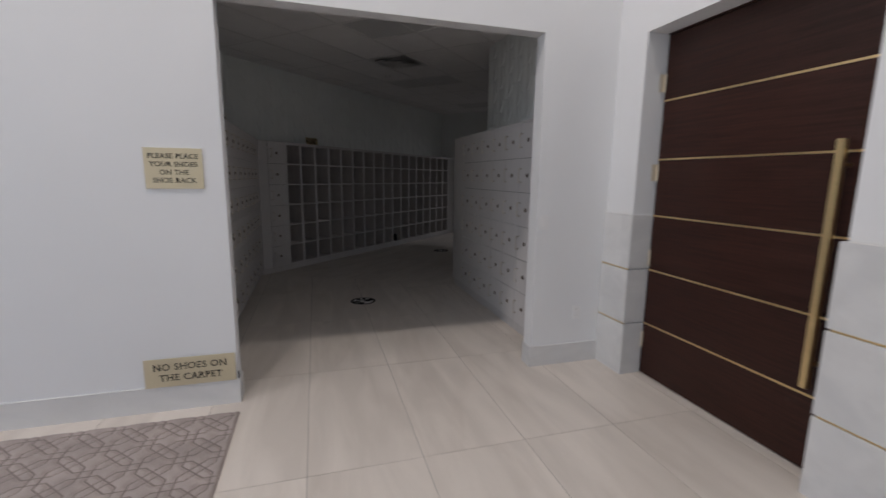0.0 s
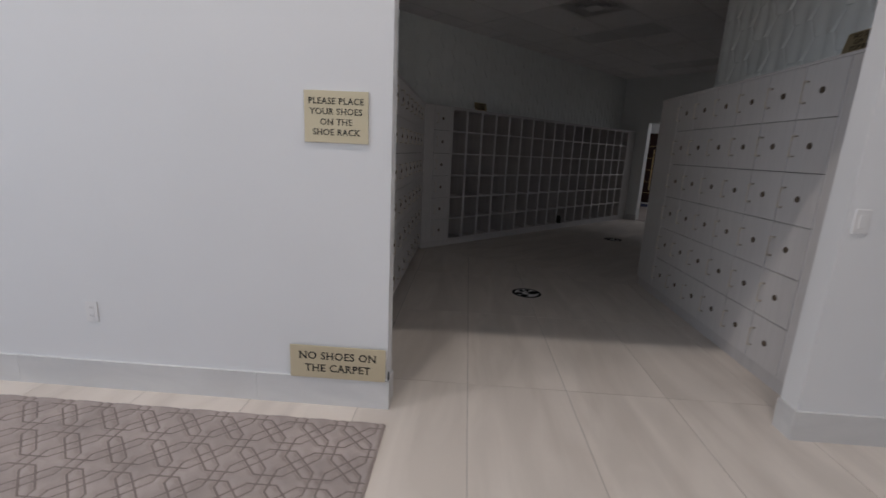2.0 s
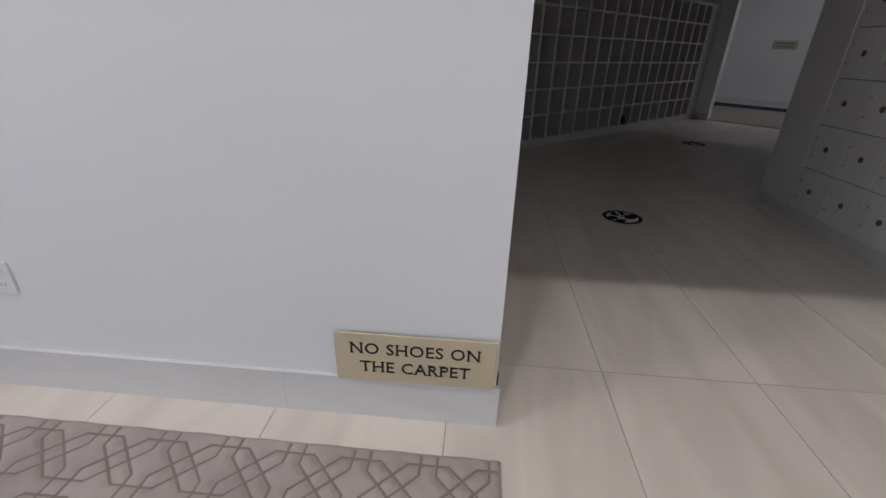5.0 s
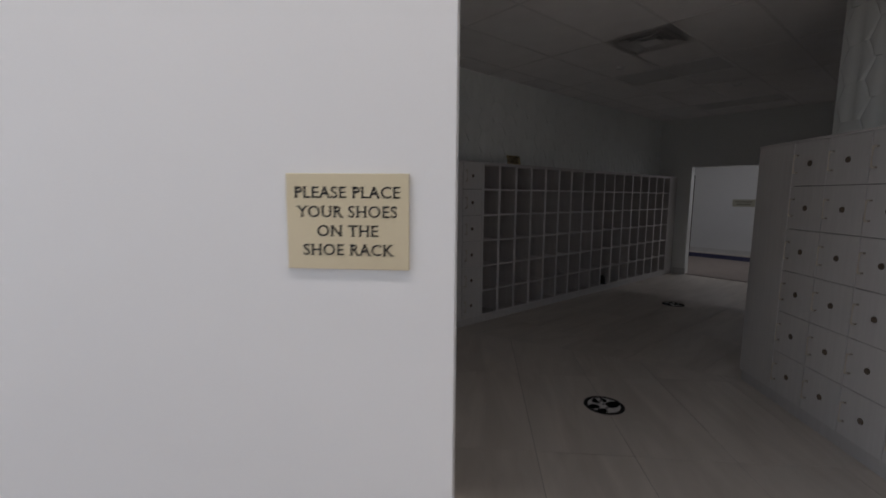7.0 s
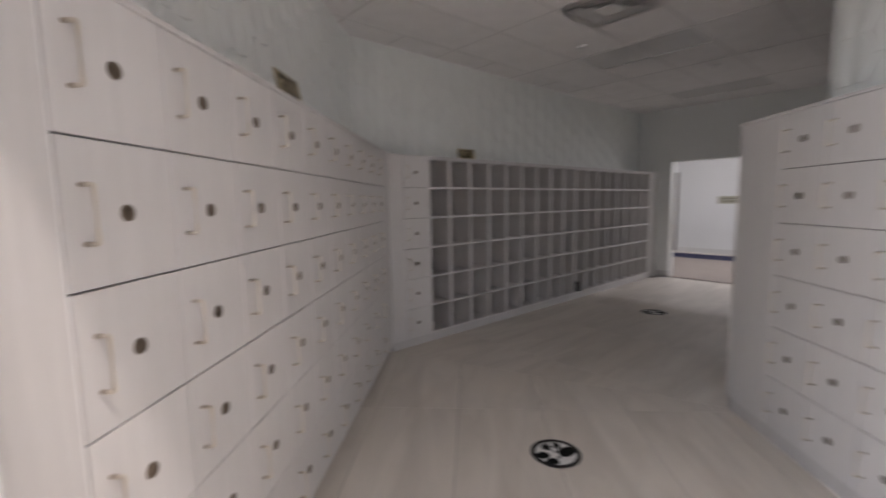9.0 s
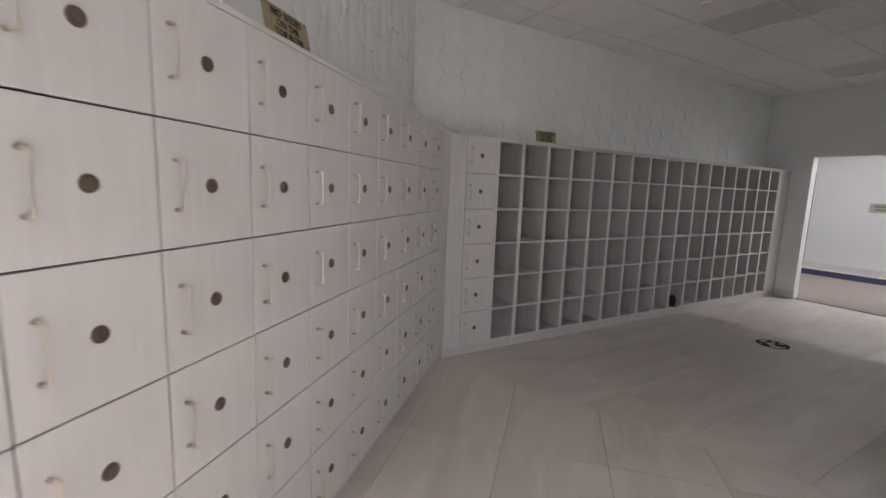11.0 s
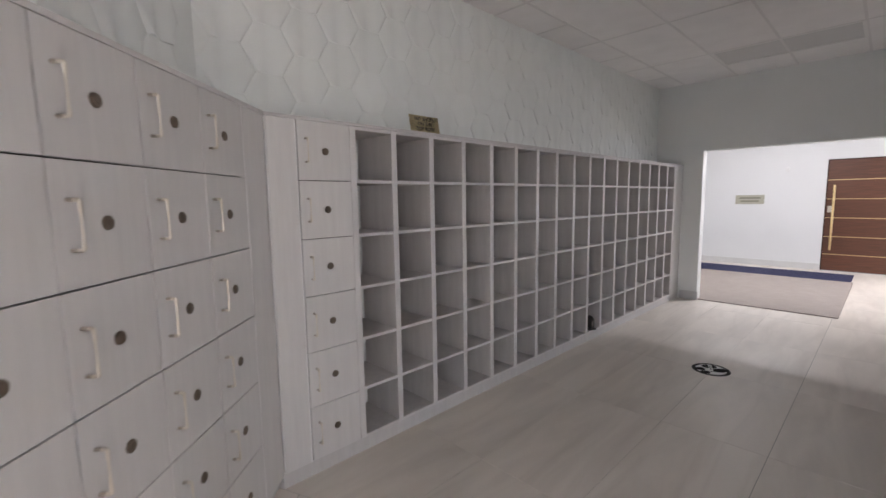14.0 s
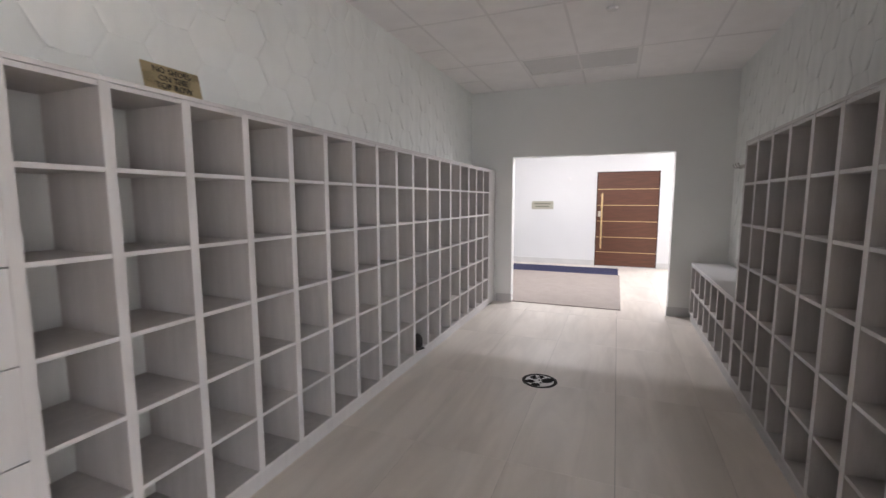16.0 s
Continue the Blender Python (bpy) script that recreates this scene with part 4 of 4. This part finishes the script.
def pile_surface():
    """The rug's pile: soft pads that sink towards the carved lines and the rug's edge."""
    nx, ny = int((RX1 - RX0) / 0.008), int((RY1 - RY0) / 0.008)
    gx, gy = np.meshgrid(np.linspace(RX0, RX1, nx), np.linspace(RY0, RY1, ny))
    far = np.full(gx.shape, 1.0)
    px, py = (gx - LAT_X) % CELL, (gy - LAT_Y) % CELL
    slant = (2 * HALF - CUT) * R2
    for ox in (-1, 0, 1, 2):
        for oy in (-1, 0, 1, 2):
            ax, ay = np.abs(px - ox * CELL), np.abs(py - oy * CELL)
            out = np.maximum(np.maximum(ax, ay) - HALF, (ax + ay) * R2 - slant)
            far = np.minimum(far, np.abs(out))
    rim = np.minimum(np.minimum(gx - RX0, RX1 - gx), np.minimum(gy - RY0, RY1 - gy))
    lift = np.clip((far - 0.003) / 0.024, 0, 1)
    lift = lift * (2 - lift)
    fall = np.clip(rim / 0.02, 0, 1)
    rnd = np.random.default_rng(5)
    gz = 0.0095 + 0.011 * lift * fall * (2 - fall) + rnd.normal(0, 0.00025, gx.shape)
    gz[rim < 1e-6] = 0.0005
    me = bpy.data.meshes.new("rug_surface")
    me.vertices.add(nx * ny)
    me.vertices.foreach_set("co", np.stack([gx, gy, gz], -1).astype(np.float32).ravel())
    base = (np.arange(ny - 1)[:, None] * nx + np.arange(nx - 1)[None, :]).ravel()
    quads = np.stack([base, base + 1, base + nx + 1, base + nx], -1).astype(np.int32)
    me.loops.add(quads.size)
    me.loops.foreach_set("vertex_index", quads.ravel())
    me.polygons.add(len(quads))
    me.polygons.foreach_set("loop_start", np.arange(0, quads.size, 4, dtype=np.int32))
    me.polygons.foreach_set("use_smooth", np.ones(len(quads), dtype=bool))
    me.update(calc_edges=True)
    me.validate()
    me.materials.append(RUG)
    return me


part("rug_surface", pile_surface(), RUG, rug)
rug_lines = part("trellis", bm, RUG_LINE, rug, "darker carved lines of the trellis")
tagged(rug_lines, kind="stuff")

mat1 = thing("entrance_mat", Matrix.Identity(4), "large beige carpet mat with a navy border strip", "mat")
part("field", prism(bmesh.new(), uvrect(FAR_U + 0.05, 13.80, -7.4, -3.53), 0.0005, 0.012), MAT_BEIGE, mat1)
part("border", prism(bmesh.new(), uvrect(13.803, 14.75, -7.4, -3.56), 0.0005, 0.012), MAT_NAVY, mat1, "navy border strip")

shoe = thing("shoe", Matrix.Translation(uv(4.868 + 0.322 * 9.55, LEFT_V - 0.10, TOE + 0.0195)) @ pose(0, 0, 0, 0, 0, 20), "single black leather shoe lying in a bottom cubby", "shoe")
bm = bmesh.new()
bmesh.ops.create_uvsphere(bm, u_segments=16, v_segments=10, radius=1, matrix=Matrix.Translation((0, 0, 0.05)) @ Matrix.Diagonal((0.05, 0.13, 0.06, 1)))
for v in bm.verts:
    if v.co.y > 0.03:
        v.co.z = 0.02 + (v.co.z - 0.02) * 0.62
    else:
        v.co.z += 0.05 * min(1, (0.03 - v.co.y) / 0.08) * (1 if v.co.z > 0.06 else 0)
    v.co.z = max(v.co.z, 0.014)
part("upper", bm, LEATHER, shoe, smooth=True)
part("sole", boxes(((-0.045, -0.125, 0), (0.045, 0.125, 0.015)), bevel=0.005), RUBBER_AND_GAP, shoe)


# ---- floor tiles, hexagon tiles ----
bed = prism(bmesh.new(), rect(ROOM_L - 0.2, 2.75, ROOM_B - 0.2, 8.0), -0.06, -0.002)
prism(bed, uvrect(3.0, END_U + 0.2, -9.4, -0.4), -0.065, -0.0024)
floor = structure("floor", bed, GROUT, "large-format pale marble-look floor tiles with thin joints")
GAP = 0.0018
TW, TL = 0.612, 1.224
FULL = {}


def tile_at(poly, centre, turned):
    """One tile; whole ones share a mesh."""
    whole = abs(size_of(poly) - (TW - 2 * (0.0011 if turned else GAP)) * (TL - 2 * (0.0011 if turned else GAP))) < 1e-4
    mat = TILE_A if not turned else TILE_B
    if whole and turned in FULL:
        me = FULL[turned]
    else:
        bm = bmesh.new()
        local = []
        for p in poly:
            d = Vector(p) - Vector(centre)
            local.append((d.x, d.y) if not turned else ((d.x + d.y) * R2, (d.y - d.x) * R2))
        prism(bm, local, -0.003, 0)
        me = mesh_of("tile", bm, mat)
        if whole:
            FULL[turned] = me
    ob = part("tile", me, mat, floor)
    ob.matrix_local = Matrix.Translation((*centre, 0)) @ pose(0, 0, 0, 0, 0, 45 if turned else 0)


def straight(x0, x1, y0, y1, halves=()):
    for i in range(-14, 8):
        for j in range(-8, 5):
            a, b = -0.019 + TW * i, 3.241 + TL * j
            poly = rect(a + GAP, a + TW - GAP, b + GAP, b + TL - GAP)
            for h in ((1, 0, x1), (-1, 0, -x0), (0, 1, y1), (0, -1, -y0), *halves):
                poly = clip(poly, *h) if len(poly) > 2 else []
            if size_of(poly) > 2e-3:
                tile_at(poly, (a + TW / 2, b + TL / 2), False)


def slanted(u0, u1, v0, v1, halves=()):
    for i in range(-4, 10):
        for j in range(-10, 8):
            a, b = 5.34 + TL * i, -3.583 + TW * j
            lo, hi = (GAP if j == 0 else 0.0011), (GAP if j == -1 else 0.0011)
            poly = uvrect(a + 0.0011, a + TL - 0.0011, b + lo, b + TW - hi)
            for h in ((R2, R2, u1), (-R2, -R2, -u0), (R2, -R2, v1), (-R2, R2, -v0), *halves):
                poly = clip(poly, *h) if len(poly) > 2 else []
            if size_of(poly) > 2e-3:
                tile_at(poly, tuple(uv(a + TL / 2, b + TW / 2)[:2]), True)


straight(ROOM_L, -0.63, ROOM_B, 3.0)
straight(-0.63, 2.56, ROOM_B, 9.0, [(EN.x, EN.y, EC - GAP)])
straight(-1.15, -0.63, 3.0, 9.0, [(EN.x, EN.y, EC - GAP)])
slanted(2.0, 11.375, WALL_LV, WALL_RV, [(-EN.x, -EN.y, -EC - GAP)])
slanted(FAR_U + 0.1, 11.375, -9.2, WALL_LV)
slanted(FAR_U + 0.1, 11.375, WALL_RV, -0.6)
slanted(11.375, END_U + 0.02, -9.2, -0.6)

# Raised hexagon plaster tiles on the walls above the lockers
HEX_R = 0.158


def hexagon_mesh(seed, deep=1.0):
    """A hexagon folded along an upright valley in its middle; its lower corners stand proud, the fold lies near the wall."""
    rnd = random.Random(seed)
    bm = bmesh.new()
    top, foot = rnd.uniform(0.003, 0.008) * deep, rnd.uniform(0.009, 0.016) * deep
    sides = rnd.choice((0.001, 0.002, 0.004, 0.006, 0.008)), rnd.choice((0.001, 0.002, 0.004, 0.006, 0.008))
    bow = rnd.uniform(-0.018, 0.018)
    r, q = HEX_R * 0.998, HEX_R * 0.998 * math.sqrt(0.75)

    def rise(x, z):
        share = 0.5 - 0.5 * z / q
        edge = top + (foot - top) * share * share
        across = min(1.0, max(0.0, (abs(x - bow * (1 - (z / q) ** 2)) - 0.010) / (r * 0.36)))
        across = across * across * (3 - 2 * across)
        out = max(0.0, (abs(x) - r * 0.5) / (r * 0.5))
        if abs(x) > r * 0.99 - abs(z) / q * r / 2:
            return 0.0008
        return (0.0015 + (edge - 0.0015) * across) * (1 - out) + sides[x > 0] * out

    rows, grid = 7, []
    for i in range(rows):
        z = -q + 2 * q * i / (rows - 1)
        half = r - abs(z) / q * r / 2
        grid.append([bm.verts.new((half * f, -rise(half * f, z), z)) for f in (-1, -0.92, -0.80, -0.58, -0.36, -0.18, -0.06, 0.06, 0.18, 0.36, 0.58, 0.80, 0.92, 1)])
    for a0, b0 in zip(grid, grid[1:]):
        for k in range(13):
            bm.faces.new((a0[k], a0[k + 1], b0[k + 1], b0[k]))
    face = list(bm.faces)
    rim = grid[0] + [g[-1] for g in grid[1:-1]] + grid[-1][::-1] + [g[0] for g in grid[-2:0:-1]]
    back = [bm.verts.new((v.co.x, 0.003, v.co.z)) for v in rim]
    front = [bm.verts.new(v.co) for v in rim]
    for k in range(len(rim)):
        j = (k + 1) % len(rim)
        bm.faces.new((front[k], front[j], back[j], back[k]))
    me = mesh_of("hexagon_tile", bm, PLASTER)
    for f in me.polygons:
        f.use_smooth = f.index < len(face)
    return me


HEXES = [hexagon_mesh(k) for k in range(24)]
DEEP_HEXES = [hexagon_mesh(k, 2.1) for k in range(24, 48)]


def hexagons(wall, m, length, z0, z1, seed, kinds=HEXES):
    rnd = random.Random(seed)
    step_x, step_z = HEX_R * 1.5, HEX_R * math.sqrt(3)
    for i in range(int(length / step_x) + 1):
        for j in range(int((z1 - z0) / step_z) + 2):
            x, z = HEX_R + i * step_x, z0 + step_z * (j + (0.5 if i % 2 else 0))
            if x > length - HEX_R * 0.6 or z > z1 - 0.05 or z < z0 - 0.05:
                continue
            ob = part("hexagon_tile", kinds[rnd.randrange(24)], PLASTER, wall)
            ob.matrix_local = m @ pose(x, 0, z)


hexagons(wall_hex_left, pose(BACK_L, SIGN_BACK, 0, 0, 0, 90), turn_l[1] - SIGN_BACK, 2.05, HALL_H, 1, DEEP_HEXES)
hexagons(wall_hall_left, Matrix.Translation(uv(a, WALL_LV)) @ pose(0, 0, 0, 0, 0, 45), FAR_U - a, 2.05, HALL_H, 2)
hexagons(wall_hex_right, pose(BACK_R, turn_r[1], 0, 0, 0, -90), turn_r[1] - SIGN_BACK, 2.05, HALL_H, 3, DEEP_HEXES)
hexagons(wall_hall_right, Matrix.Translation(uv(FAR_U, WALL_RV)) @ pose(0, 0, 0, 0, 0, 225), FAR_U - a2, 0.85, HALL_H, 4)
